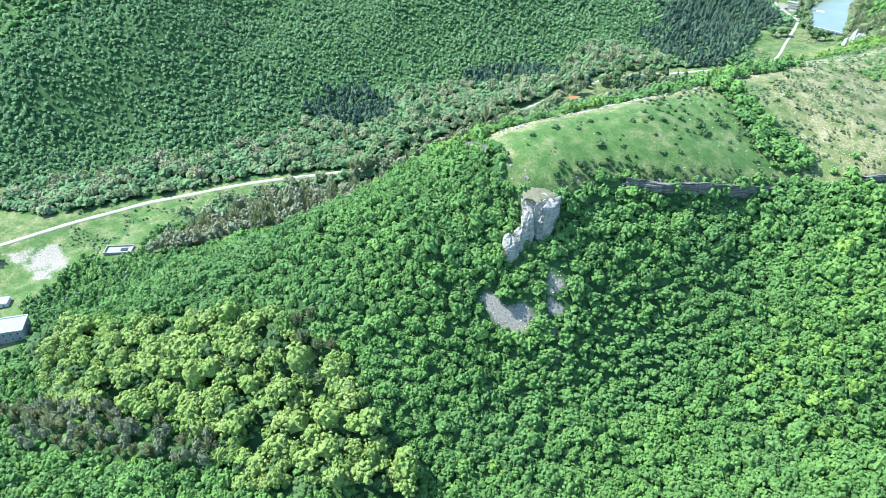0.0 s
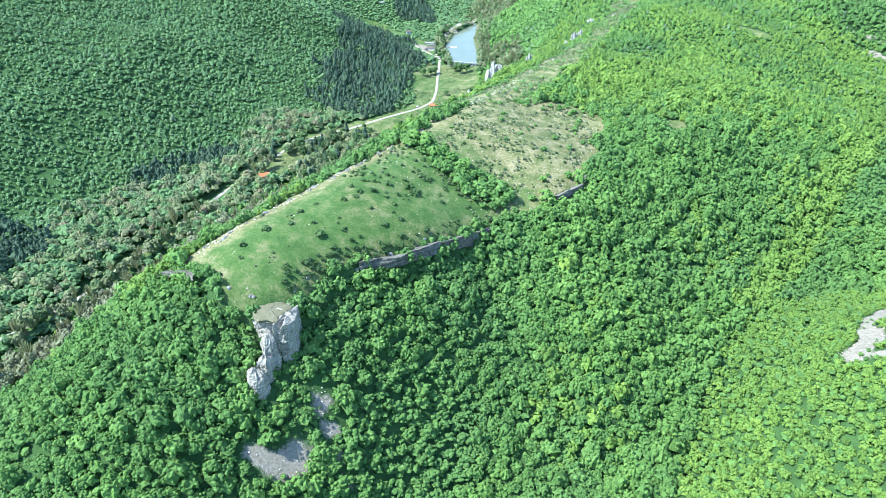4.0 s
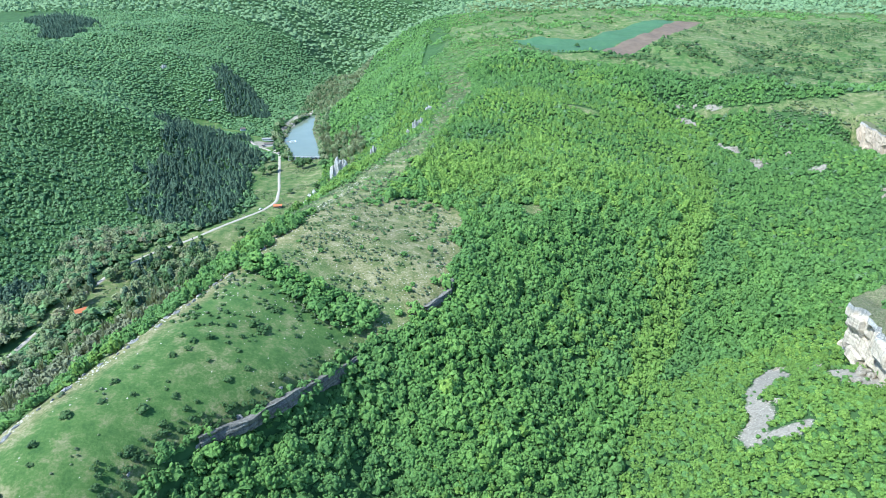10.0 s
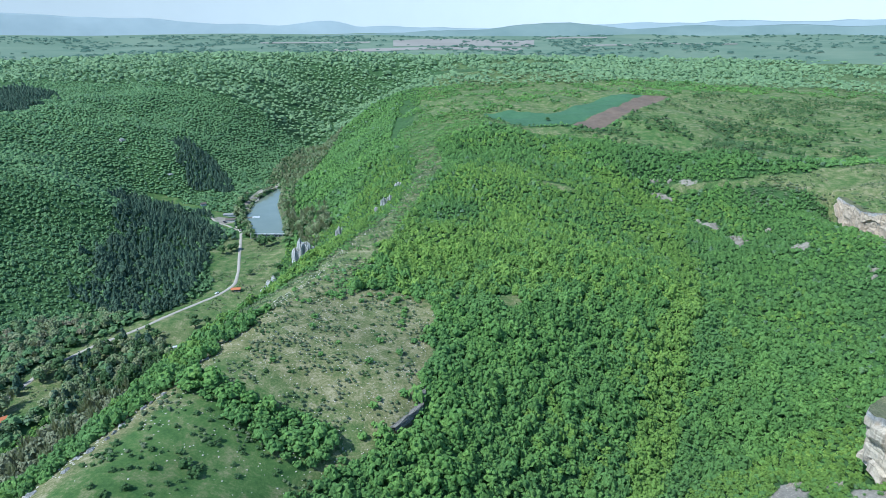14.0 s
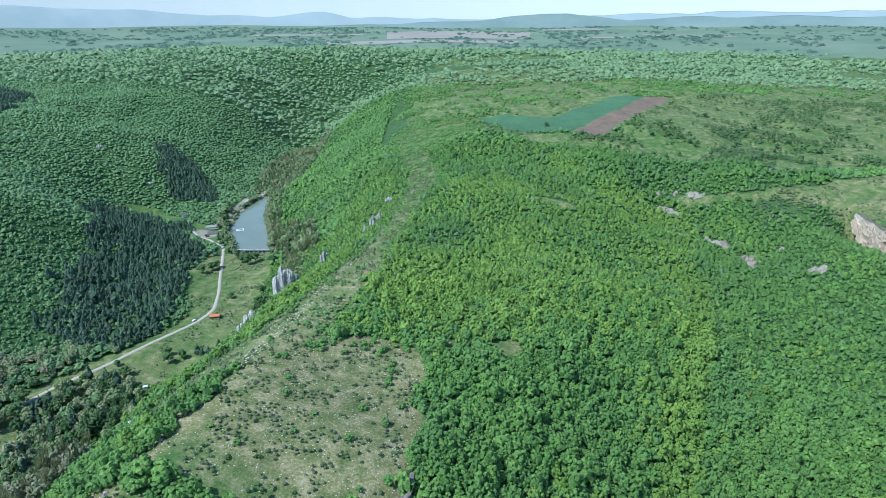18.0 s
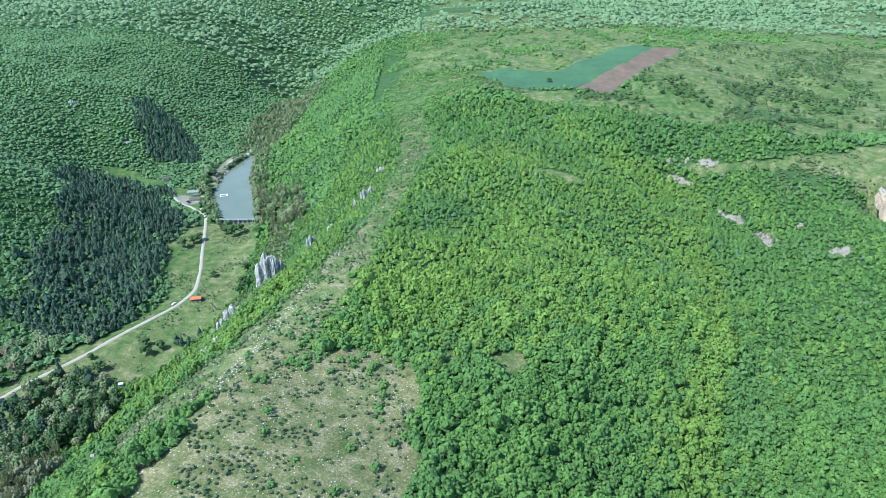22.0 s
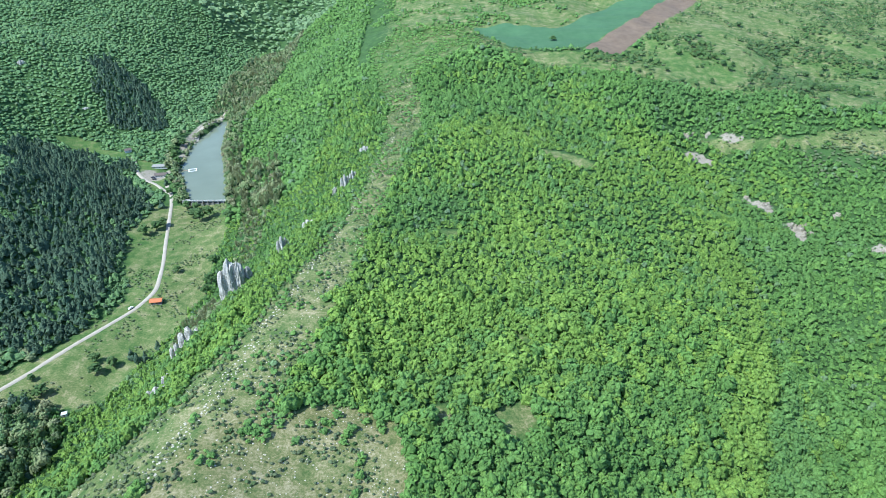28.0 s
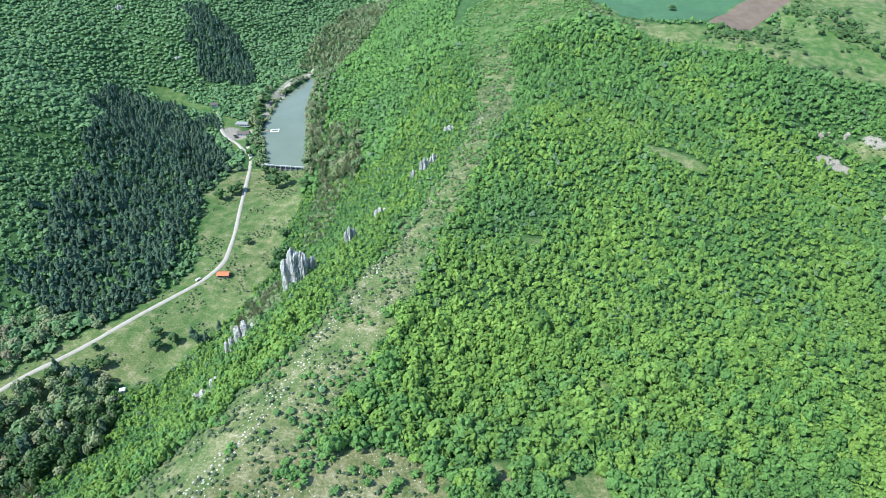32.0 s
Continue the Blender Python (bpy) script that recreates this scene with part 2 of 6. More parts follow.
def ground_material():
    m, n, l, b = material("ground", 0.95)
    where = place_of(n)
    fine, mid, big = noise_node(n, l, where, 0.9, 6, 0.7), noise_node(n, l, where, 0.13, 5), noise_node(n, l, where, 0.02, 4)
    rag = math_node(n, l, "MULTIPLY_ADD", math_node(n, l, "SUBTRACT", math_node(n, l, "MULTIPLY_ADD", fine, 0.4, math_node(n, l, "MULTIPLY", mid, 0.6)), 0.5), 1.6, 0.0)

    def mask(name, soft=0.25):
        v = math_node(n, l, "ADD", attribute_of(n, name), rag)
        return math_node(n, l, "MULTIPLY_ADD", math_node(n, l, "SUBTRACT", v, 0.5), 1.0 / soft, 0.5, True)

    floor_ = ramp_node(n, l, mid, [(0.3, (0.028, 0.060, 0.017)), (0.7, (0.056, 0.108, 0.029))])
    grass = ramp_node(n, l, math_node(n, l, "MULTIPLY_ADD", fine, 0.45, math_node(n, l, "MULTIPLY", mid, 0.55)), [(0.38, (0.040, 0.086, 0.020)), (0.5, (0.070, 0.122, 0.029)), (0.62, (0.135, 0.152, 0.060))])
    dry = ramp_node(n, l, math_node(n, l, "MULTIPLY_ADD", fine, 0.6, math_node(n, l, "MULTIPLY", mid, 0.4)), [(0.38, (0.068, 0.092, 0.025)), (0.50, (0.150, 0.148, 0.060)), (0.62, (0.285, 0.252, 0.145))])
    scree = ramp_node(n, l, fine, [(0.3, (0.15, 0.130, 0.098)), (0.7, (0.33, 0.295, 0.235))])
    crop = ramp_node(n, l, mid, [(0.3, (0.050, 0.108, 0.050)), (0.7, (0.066, 0.130, 0.060))])
    soil = ramp_node(n, l, mid, [(0.3, (0.125, 0.090, 0.062)), (0.7, (0.165, 0.122, 0.086))])
    c = mix_node(n, l, mask("grass"), floor_, grass)
    c = mix_node(n, l, mask("dry", 0.7), c, dry)
    c = mix_node(n, l, mask("scree", 0.3), c, scree)
    c = mix_node(n, l, math_node(n, l, "GREATER_THAN", attribute_of(n, "crop"), 0.5), c, crop)
    c = mix_node(n, l, math_node(n, l, "GREATER_THAN", attribute_of(n, "soil"), 0.5), c, soil)
    c = mix_node(n, l, 0.35, c, ramp_node(n, l, big, [(0.3, (0.75,)), (0.7, (1.25,))]), "MULTIPLY")
    l.new(c, b.inputs["Base Color"])
    bump_node(n, l, b, fine, 0.6, 0.6)
    return m


GROUND = ground_material()


def water_material():
    m, n, l, b = material("lake_water", 0.12)
    where = place_of(n)
    l.new(ramp_node(n, l, noise_node(n, l, where, 0.03, 3), [(0.3, (0.125, 0.145, 0.098)), (0.7, (0.150, 0.172, 0.118))]), b.inputs["Base Color"])
    b.inputs["Specular IOR Level"].default_value = 0.22
    bump_node(n, l, b, noise_node(n, l, where, 1.2, 3), 0.15, 0.1)
    return m


WATER = water_material()



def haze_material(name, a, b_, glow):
    """Far hills, a plain backdrop: miles of hazy air painted into colour and glow."""
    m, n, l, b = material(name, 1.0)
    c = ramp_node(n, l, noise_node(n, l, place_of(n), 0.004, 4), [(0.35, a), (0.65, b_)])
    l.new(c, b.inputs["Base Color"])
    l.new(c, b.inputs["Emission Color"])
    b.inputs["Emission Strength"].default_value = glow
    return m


# Painted haze: each farther hill layer is paler and glows more.
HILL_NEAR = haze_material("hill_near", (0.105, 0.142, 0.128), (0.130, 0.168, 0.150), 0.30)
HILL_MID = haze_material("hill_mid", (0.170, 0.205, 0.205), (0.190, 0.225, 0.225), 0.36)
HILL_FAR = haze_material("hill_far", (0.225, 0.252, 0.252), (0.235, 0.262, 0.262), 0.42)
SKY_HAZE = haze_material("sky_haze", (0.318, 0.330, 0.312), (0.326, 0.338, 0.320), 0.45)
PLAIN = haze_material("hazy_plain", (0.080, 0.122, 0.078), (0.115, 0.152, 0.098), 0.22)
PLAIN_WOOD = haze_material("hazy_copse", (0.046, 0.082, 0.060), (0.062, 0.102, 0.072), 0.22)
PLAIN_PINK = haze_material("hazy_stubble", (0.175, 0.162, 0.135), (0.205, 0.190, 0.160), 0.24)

# ---- the land ----
# Lie of the land: lines of the plan with heights, metres; the road by the picnic hut is at height 0.
VALLEY = [(-420, -330, -12), (-400, -180, -9), (-375, -30, -7), (-350, 60, -5), (-330, 140, -4), (-318, 240, -2), (-298, 330, -1), (-290, 386, 0), (-262, 450, 0), (-225, 520, 0), (-200, 585, 0), (-186, 650, 1), (-196, 735, 2), (-215, 790, 3), (-238, 900, 4), (-255, 1000, 5), (-255, 1120, 8), (-270, 1300, 14), (-235, 1500, 26), (-200, 1750, 45)]
VALLEY_WEST = [(-470, -150, 0), (-440, 20, 2), (-405, 140, 3), (-385, 260, 3), (-350, 390, 2), (-310, 480, 3), (-275, 560, 3), (-262, 640, 4), (-275, 720, 6), (-300, 800, 6), (-300, 900, 9), (-305, 1020, 12)]
VALLEY_EAST = [(-290, -60, 2), (-262, 60, 6), (-245, 150, 8), (-235, 250, 6), (-225, 330, 4), (-195, 420, 4), (-168, 500, 4), (-150, 580, 4), (-150, 650, 6), (-165, 740, 10), (-185, 860, 12), (-205, 1000, 16), (-205, 1150, 22)]
RIDGE = [(-205, 30, 55), (-185, 75, 74), (-160, 118, 92), (-142, 150, 97), (-125, 200, 98), (-112, 260, 96), (-101, 320, 93), (-91, 370, 90), (-79, 430, 88), (-66, 490, 86), (-48, 560, 83), (-36, 640, 84), (-22, 710, 88), (-12, 764, 91), (-8, 840, 98), (5, 920, 106)]
PLATEAU = [(-112, 140, 96), (-112, 106, 88), (-88, 199, 92), (-70, 178, 87), (-60, 260, 88), (-22, 310, 82), (-12, 268, 80), (-43, 356, 84), (-26, 369, 82), (-8, 400, 78), (14, 500, 83), (40, 600, 87), (113, 648, 91), (80, 700, 90), (60, 800, 98), (182, 903, 114), (156, 941, 118), (274, 805, 95), (200, 750, 92)]
WEST_FACE = [(-190, 150, 56), (-176, 220, 58), (-160, 300, 57), (-146, 380, 58), (-131, 424, 60), (-126, 450, 60), (-120, 490, 55), (-114, 530, 50), (-98, 580, 50), (-72, 640, 62), (-90, 700, 52), (-100, 800, 55), (-110, 920, 62), (-120, 1050, 70)]
EAST_SLOPE = [(-107, 76, 62), (-121, 15, 36), (-142, 25, 50), (-183, 45, 64), (-214, -15, 34), (-163, -46, 12), (-84, 70, 36), (-47, 110, 24), (-71, 112, 50), (-36, 174, 52), (-9, 160, 38), (-38, 205, 68), (25, 175, 40), (20, 240, 56), (85, 276, 30), (40, 330, 68), (46, 380, 79), (75, 393, 76), (110, 380, 52), (131, 341, 26), (155, 395, 44), (161, 453, 62), (100, 500, 78), (180, 560, 62), (215, 640, 58)]
STREAM = [(-200, -130, -6), (-120, -60, 2), (-60, 20, 0), (-20, 80, 0), (30, 125, 6), (60, 175, 11), (85, 229, 20), (93, 240, 21), (140, 300, 17), (195, 360, 18), (209, 377, 26), (245, 420, 27), (263, 538, 34), (290, 480, 29), (310, 560, 35), (285, 640, 44), (265, 690, 54)]
EAST_SIDE = [(-80, -140, 15), (30, 20, 25), (90, 90, 30), (110, 160, 38), (135, 196, 46), (165, 225, 45), (218, 279, 36), (262, 340, 40), (330, 440, 48), (333, 561, 46), (345, 640, 52), (300, 700, 58), (250, 735, 66), (232, 700, 66), (290, 760, 82), (340, 740, 92), (412, 690, 84), (440, 600, 86), (425, 480, 84), (340, 360, 78), (290, 270, 82), (235, 180, 80), (205, 60, 78), (200, -60, 70), (600, 300, 110), (600, 600, 100), (430, 848, 92), (620, 850, 98)]
WEST_HILL = [(-520, 60, 40), (-560, 180, 60), (-500, 300, 45), (-650, 350, 120), (-450, 430, 45), (-580, 520, 100), (-400, 560, 40), (-520, 640, 95), (-360, 660, 32), (-420, 730, 70), (-360, 750, 36), (-560, 760, 115), (-480, 820, 70), (-390, 800, 22), (-350, 830, 12), (-420, 880, 30), (-370, 930, 32), (-400, 980, 62), (-480, 967, 86), (-470, 1100, 100), (-380, 1100, 60), (-713, 1239, 137), (-800, 900, 140), (-800, 500, 160), (-800, 150, 150), (-700, -200, 60)]
FAR = [(-350, 1300, 80), (-420, 1600, 125), (-140, 1300, 95), (-60, 1150, 108), (377, 1090, 135), (241, 1351, 143), (100, 1250, 130), (385, 1615, 146), (836, 1373, 122), (-60, 1600, 125), (-300, 2000, 125), (300, 2200, 140), (900, 2000, 130), (-1000, 1700, 150), (-1400, 800, 160), (-1400, -300, 150), (1200, 700, 115), (1100, -200, 110), (400, -500, 80), (-400, -800, 10), (-1000, -900, 120), (300, -1000, 110), (1500, 2500, 130), (-1500, 2800, 140), (0, 3000, 135)]


def plane_spline(lines):
    """A smooth surface through the lines (thin plate)."""
    p = np.array([q for line in lines for q in line], float)
    xy, z = p[:, :2] / 100.0, p[:, 2]
    d2 = ((xy[:, None] - xy[None]) ** 2).sum(-1)
    k = 0.5 * d2 * np.log(d2 + 1e-9)
    n = len(p)
    a = np.zeros((n + 3, n + 3))
    a[:n, :n] = k + np.eye(n) * 0.02
    a[:n, n], a[:n, n + 1:n + 3] = 1, xy
    a[n:, :n] = a[:n, n:].T
    w = np.linalg.solve(a, np.r_[z, 0, 0, 0])

    def height(x, y):
        x, y = np.asarray(x, float) / 100.0, np.asarray(y, float) / 100.0
        out = w[n] + w[n + 1] * x + w[n + 2] * y
        for (px, py), wk in zip(xy, w[:n]):
            d = (x - px) ** 2 + (y - py) ** 2
            out = out + wk * 0.5 * d * np.log(d + 1e-9)
        return out

    return height


base_height = plane_spline([VALLEY, VALLEY_WEST, VALLEY_EAST, RIDGE, PLATEAU, WEST_FACE, EAST_SLOPE, STREAM, EAST_SIDE, WEST_HILL, FAR])


def near_line(x, y, line):
    """Distance to a polyline, with the sign of the side (left of its way positive), and how far along it."""
    best = np.full(np.shape(x), 1e9)
    side, along = np.zeros(np.shape(x)), np.zeros(np.shape(x))
    run = 0.0
    for (ax, ay), (bx, by) in zip(line[:-1], line[1:]):
        dx, dy = bx - ax, by - ay
        size = math.hypot(dx, dy)
        t = np.clip(((x - ax) * dx + (y - ay) * dy) / size**2, 0, 1)
        d = np.hypot(x - ax - t * dx, y - ay - t * dy)
        s = np.sign(dx * (y - ay) - dy * (x - ax))
        closer = d < best
        best, side, along = np.where(closer, d, best), np.where(closer, s, side), np.where(closer, run + t * size, along)
        run += size
    return best, side, along


def inside(x, y, ring):
    """Whether points lie in a ring."""
    hit = np.zeros(np.shape(x), bool)
    for (ax, ay), (bx, by) in zip(ring, ring[1:] + ring[:1]):
        if ay != by:
            hit ^= ((ay > y) != (by > y)) & (x < (bx - ax) * (y - ay) / (by - ay) + ax)
    return hit


def ring_depth(x, y, ring):
    """Distance to a ring's edge, positive inside."""
    d = near_line(x, y, ring + ring[:1])[0]
    return np.where(inside(x, y, ring), d, -d)


def land(x, y):
    x, y = np.asarray(x, float), np.asarray(y, float)
    r = np.hypot(x, y - 500)
    far = np.clip((r - 1500) / 1500, 0, 1)
    far = far * far * (3 - 2 * far)
    z = base_height(x, y) * (1 - far) + far * 128 - 60 * np.clip((np.hypot(x, y) - 2600) / 500, 0, 1)
    return z

# ---- cover of the land ----
LAKE = [(-224, 748), (-191, 749), (-197, 782), (-214, 835), (-228, 880), (-238, 938), (-246, 984), (-254, 990), (-264, 956), (-270, 905), (-263, 852), (-258, 822), (-240, 779)]
ROAD = [(-425, -260), (-400, -150), (-388, -90), (-386, -45), (-380, 0), (-366, 41), (-348, 87), (-323, 132), (-311, 180), (-308, 260), (-304, 330), (-301, 385), (-297, 432), (-278, 472), (-258, 500), (-235, 540), (-212, 578), (-206, 600), (-214, 640), (-226, 682), (-240, 735), (-248, 765), (-262, 790)]
MEADOW = [(-163, 112), (-124, 92), (-113, 99), (-104, 110), (-99, 130), (-80, 154), (-65, 178), (-52, 206), (-29, 232), (-13, 258), (-10, 285), (-4, 305), (-8, 330), (-2, 350), (-6, 378), (-31, 390), (-53, 380), (-78, 380), (-95, 340), (-108, 290), (-122, 235), (-138, 180), (-152, 138)]
CREST = [(-150, 345), (-122, 362), (-104, 395), (-86, 435), (-64, 490), (-50, 560), (-38, 625), (-26, 690), (-27, 760), (-34, 830), (-52, 915), (-58, 985), (-8, 996), (60, 985), (66, 930), (48, 896), (12, 876), (-8, 850), (-2, 775), (1, 706), (-16, 640), (-27, 580), (-34, 520), (-46, 455), (-56, 400), (-66, 372), (-108, 330), (-130, 310)]
VALE = [(-470, -60), (-445, -80), (-405, -60), (-378, 30), (-365, 62), (-332, 128), (-314, 165), (-311, 260), (-307, 330), (-312, 385), (-306, 438), (-285, 478), (-268, 505), (-243, 540), (-222, 590), (-246, 640), (-261, 695), (-256, 745), (-225, 752), (-190, 744), (-172, 690), (-174, 640), (-166, 590), (-178, 530), (-200, 480), (-245, 470), (-258, 430), (-270, 385), (-298, 330), (-301, 250), (-304, 165), (-322, 120), (-342, 70), (-345, 20), (-340, -15), (-322, -28), (-322, -46), (-346, -50), (-330, -72), (-322, -96), (-290, -95), (-284, -118), (-340, -112), (-372, -96), (-395, -100), (-430, -90), (-470, -85)]
FIELD_CROP = [(64, 985), (109, 990), (167, 975), (261, 1085), (330, 1109), (348, 1105), (183, 903), (101, 912)]
FIELD_SOIL = [(350, 1107), (380, 1092), (219, 892), (184, 902)]
PASTURE = [(54, 915), (97, 885), (144, 852), (213, 846), (260, 816), (311, 804), (356, 765), (399, 737), (475, 770), (700, 760), (1000, 900), (900, 1200), (560, 1150), (395, 1100), (225, 890), (184, 896), (100, 906), (62, 985)]
DRY_TOP = [(411, 660), (408, 628), (407, 602), (413, 575), (416, 500), (424, 420), (620, 360), (800, 600), (640, 720), (475, 726), (398, 712), (347, 714), (300, 722), (270, 742), (256, 744), (262, 736), (290, 714), (336, 704), (362, 698), (385, 682)]
SCREES = [[(-109, 57), (-105, 62), (-98, 65), (-91, 74), (-86, 71), (-86, 63), (-93, 61), (-100, 57)], [(-95, 90), (-90, 92), (-80, 80), (-71, 72), (-74, 69), (-84, 79)], [(173, 277), (174, 262), (168, 249), (155, 243), (145, 231), (149, 215), (139, 201), (152, 198), (149, 188), (140, 188), (134, 193), (127, 191), (125, 202), (132, 210), (140, 230), (149, 247)], [(186, 246), (194, 240), (200, 226), (192, 214), (184, 222), (180, 236)], [(328, 577), (338, 575), (343, 564), (333, 558), (329, 566)], [(244, 727), (256, 725), (264, 712), (262, 700), (254, 704), (246, 716)], [(270, 660), (277, 656), (286, 644), (292, 640), (284, 635), (275, 645)], [(290, 626), (300, 622), (304, 610), (296, 598), (290, 608)], [(278, 744), (290, 738), (296, 728), (288, 728), (280, 736)]]
GLADES = [[(4, 392), (14, 390), (16, 378), (8, 376)], [(36, 386), (50, 392), (54, 380), (44, 370), (36, 374)], [(47, 439), (57, 437), (55, 430), (48, 431)], [(14, 545), (26, 542), (24, 534), (16, 535)], [(96, 654), (122, 652), (140, 638), (128, 634), (104, 642)], [(82, 697), (96, 695), (94, 688), (84, 689)]]
SHORE = [(-258, 822), (-264, 852), (-271, 905), (-265, 956), (-254, 991), (-262, 1010), (-276, 960), (-283, 905), (-270, 852)]
LOT = [(-380, -92), (-374, -72), (-372, -60), (-345, -61), (-333, -72), (-338, -82), (-362, -86)]
YARD = [(-304, 822), (-288, 800), (-272, 806), (-266, 822), (-282, 826), (-296, 830)]
SIDE_MEADOW = [(-412, 878), (-396, 889), (-368, 880), (-358, 865), (-340, 868), (-318, 850), (-300, 825), (-288, 800), (-270, 775), (-262, 790), (-272, 815), (-300, 850), (-340, 850), (-381, 858)]

GREY_WOOD = [(-317, -23), (-322, 8), (-326, 45), (-320, 85), (-305, 124), (-296, 147), (-290, 206), (-262, 300), (-236, 390), (-212, 400), (-222, 300), (-240, 210), (-262, 140), (-285, 70), (-296, 0)]

def lattice(x, y, size, seed=0):
    """Smooth random field from 0 to 1 with bumps of the given size."""
    u, v = np.asarray(x, float) / size, np.asarray(y, float) / size
    i, j = np.floor(u).astype(np.int64), np.floor(v).astype(np.int64)
    a, b = u - i, v - j
    a, b = a * a * (3 - 2 * a), b * b * (3 - 2 * b)

    def h(p, q):
        n = (p * 374761393 + q * 668265263 + seed * 974711) & 0x7FFFFFFF
        n = ((n ^ (n >> 13)) * 1274126177) & 0x7FFFFFFF
        return ((n ^ (n >> 16)) & 0xFFFF) / 65535.0

    return (h(i, j) * (1 - a) + h(i + 1, j) * a) * (1 - b) + (h(i, j + 1) * (1 - a) + h(i + 1, j + 1) * a) * b


LAND_STEPS = [  # lines of cliff: higher ground to the left of the way; drop and reach
    ([(-176, 108), (-160, 104), (-140, 97), (-122, 92), (-112, 97), (-103, 108), (-97, 130), (-78, 152), (-62, 176), (-48, 205)], 7.0, 24.0),
    ([(-22, 244), (-9, 262), (-4, 290)], 5.0, 16.0),
    ([(420, 668), (416, 652), (414, 628), (413, 602), (419, 580), (420, 530), (424, 470), (430, 430)], 32.0, 48.0),
    ([(246, 288), (224, 275), (207, 265), (203, 257), (207, 240), (199, 220), (188, 196), (178, 160), (160, 100)], 6.0, 16.0),
]
HEADLAND = [(250, 290), (224, 275), (207, 265), (203, 257), (207, 240), (199, 220), (188, 196), (178, 160), (160, 100), (150, 60)]  # plateau edge above the cream cliff


def land_full(x, y):
    """The height of the ground with cliffs, lake bed and small swells."""
    z = land(x, y)
    for line, drop, reach in LAND_STEPS:
        d, side, along = near_line(x, y, line)
        total = sum(math.dist(p, q) for p, q in zip(line[:-1], line[1:]))
        ends = np.clip(np.minimum(along, total - along) / 15, 0, 1)
        z = z - (side < 0) * drop * ends * np.clip(1 - d / reach, 0, 1) ** 1.3
    d, side, along = near_line(x, y, HEADLAND)
    z = z + (side > 0) * np.clip(75 - z, 0, 60) * np.clip((d - 4) / 5, 0, 1) * np.clip(1.6 - d / 45, 0, 1) * np.clip(along / 30, 0, 1)
    z = z + (lattice(x, y, 95, 3) - 0.5) * 24 * np.clip((-x - 0.1 * y - 360) / 80, 0, 1) * np.clip((900 - np.asarray(y)) / 150, 0, 1)
    flat = np.clip(ring_depth(x, y, VALE) / 10 + 1, 0, 1)
    inner = np.maximum(ring_depth(x, y, MEADOW), ring_depth(x, y, CREST))
    rolling = np.clip(-inner / 18, 0, 1) * (1 - flat)
    z = z + (1 - flat) * (lattice(x, y, 60, 1) - 0.5) * (4 + 5 * rolling) + (lattice(x, y, 26, 4) - 0.5) * 4.5 * rolling + (lattice(x, y, 15, 2) - 0.5) * (1.2 - 0.9 * flat + 0.8 * rolling)
    d = ring_depth(x, y, LAKE)
    z = np.where(d > 0, np.minimum(z, 5 - np.minimum(d * 0.5, 2.5)), z)
    return np.where((d <= 0) & (d > -14) & (np.asarray(y) > 752), np.maximum(z, 5.5), z)


def fade(d, width=3.0):
    return np.clip(d / width + 0.5, 0, 1)


def spaced(lo, hi, core_lo, core_hi, step, grow=1.07):
    """Grid lines, even within the core and ever wider outside it."""
    mid = np.arange(core_lo, core_hi + step, step)
    out, up, s = [mid[0]], [mid[-1]], step
    while out[-1] > lo:
        s *= grow
        out.append(out[-1] - s)
    s = step
    while up[-1] < hi:
        s *= grow
        up.append(up[-1] + s)
    return np.concatenate([out[:0:-1], mid, up[1:]])


def mesh_of(name, verts, faces, mat, smooth=False, attrs=()):
    """A mesh from arrays; faces all of one size."""
    me = bpy.data.meshes.new(name)
    verts, faces = np.asarray(verts, np.float32), np.asarray(faces, np.int32)
    k = faces.shape[1]
    me.vertices.add(len(verts))
    me.vertices.foreach_set("co", verts.ravel())
    me.loops.add(faces.size)
    me.loops.foreach_set("vertex_index", faces.ravel())
    me.polygons.add(len(faces))
    me.polygons.foreach_set("loop_start", np.arange(0, faces.size, k, dtype=np.int32))
    me.polygons.foreach_set("use_smooth", np.full(len(faces), smooth))
    for key, values in attrs:
        me.attributes.new(key, "FLOAT", "POINT").data.foreach_set("value", np.asarray(values, np.float32))
    me.materials.append(mat)
    me.update(calc_edges=True)
    return me


GX, GY = spaced(-4700, 4700, -520, 520, 5.4), spaced(-2500, 4800, -140, 1080, 5.4)
gx, gy = np.meshgrid(GX, GY)
gz = land_full(gx, gy)


def ground_z(x, y):
    """The height of the built ground."""
    x, y = np.asarray(x, float), np.asarray(y, float)
    i = np.clip(np.searchsorted(GX, x) - 1, 0, len(GX) - 2)
    j = np.clip(np.searchsorted(GY, y) - 1, 0, len(GY) - 2)
    a, b = (x - GX[i]) / (GX[i + 1] - GX[i]), (y - GY[j]) / (GY[j + 1] - GY[j])
    return (gz[j, i] * (1 - a) + gz[j, i + 1] * a) * (1 - b) + (gz[j + 1, i] * (1 - a) + gz[j + 1, i + 1] * a) * b


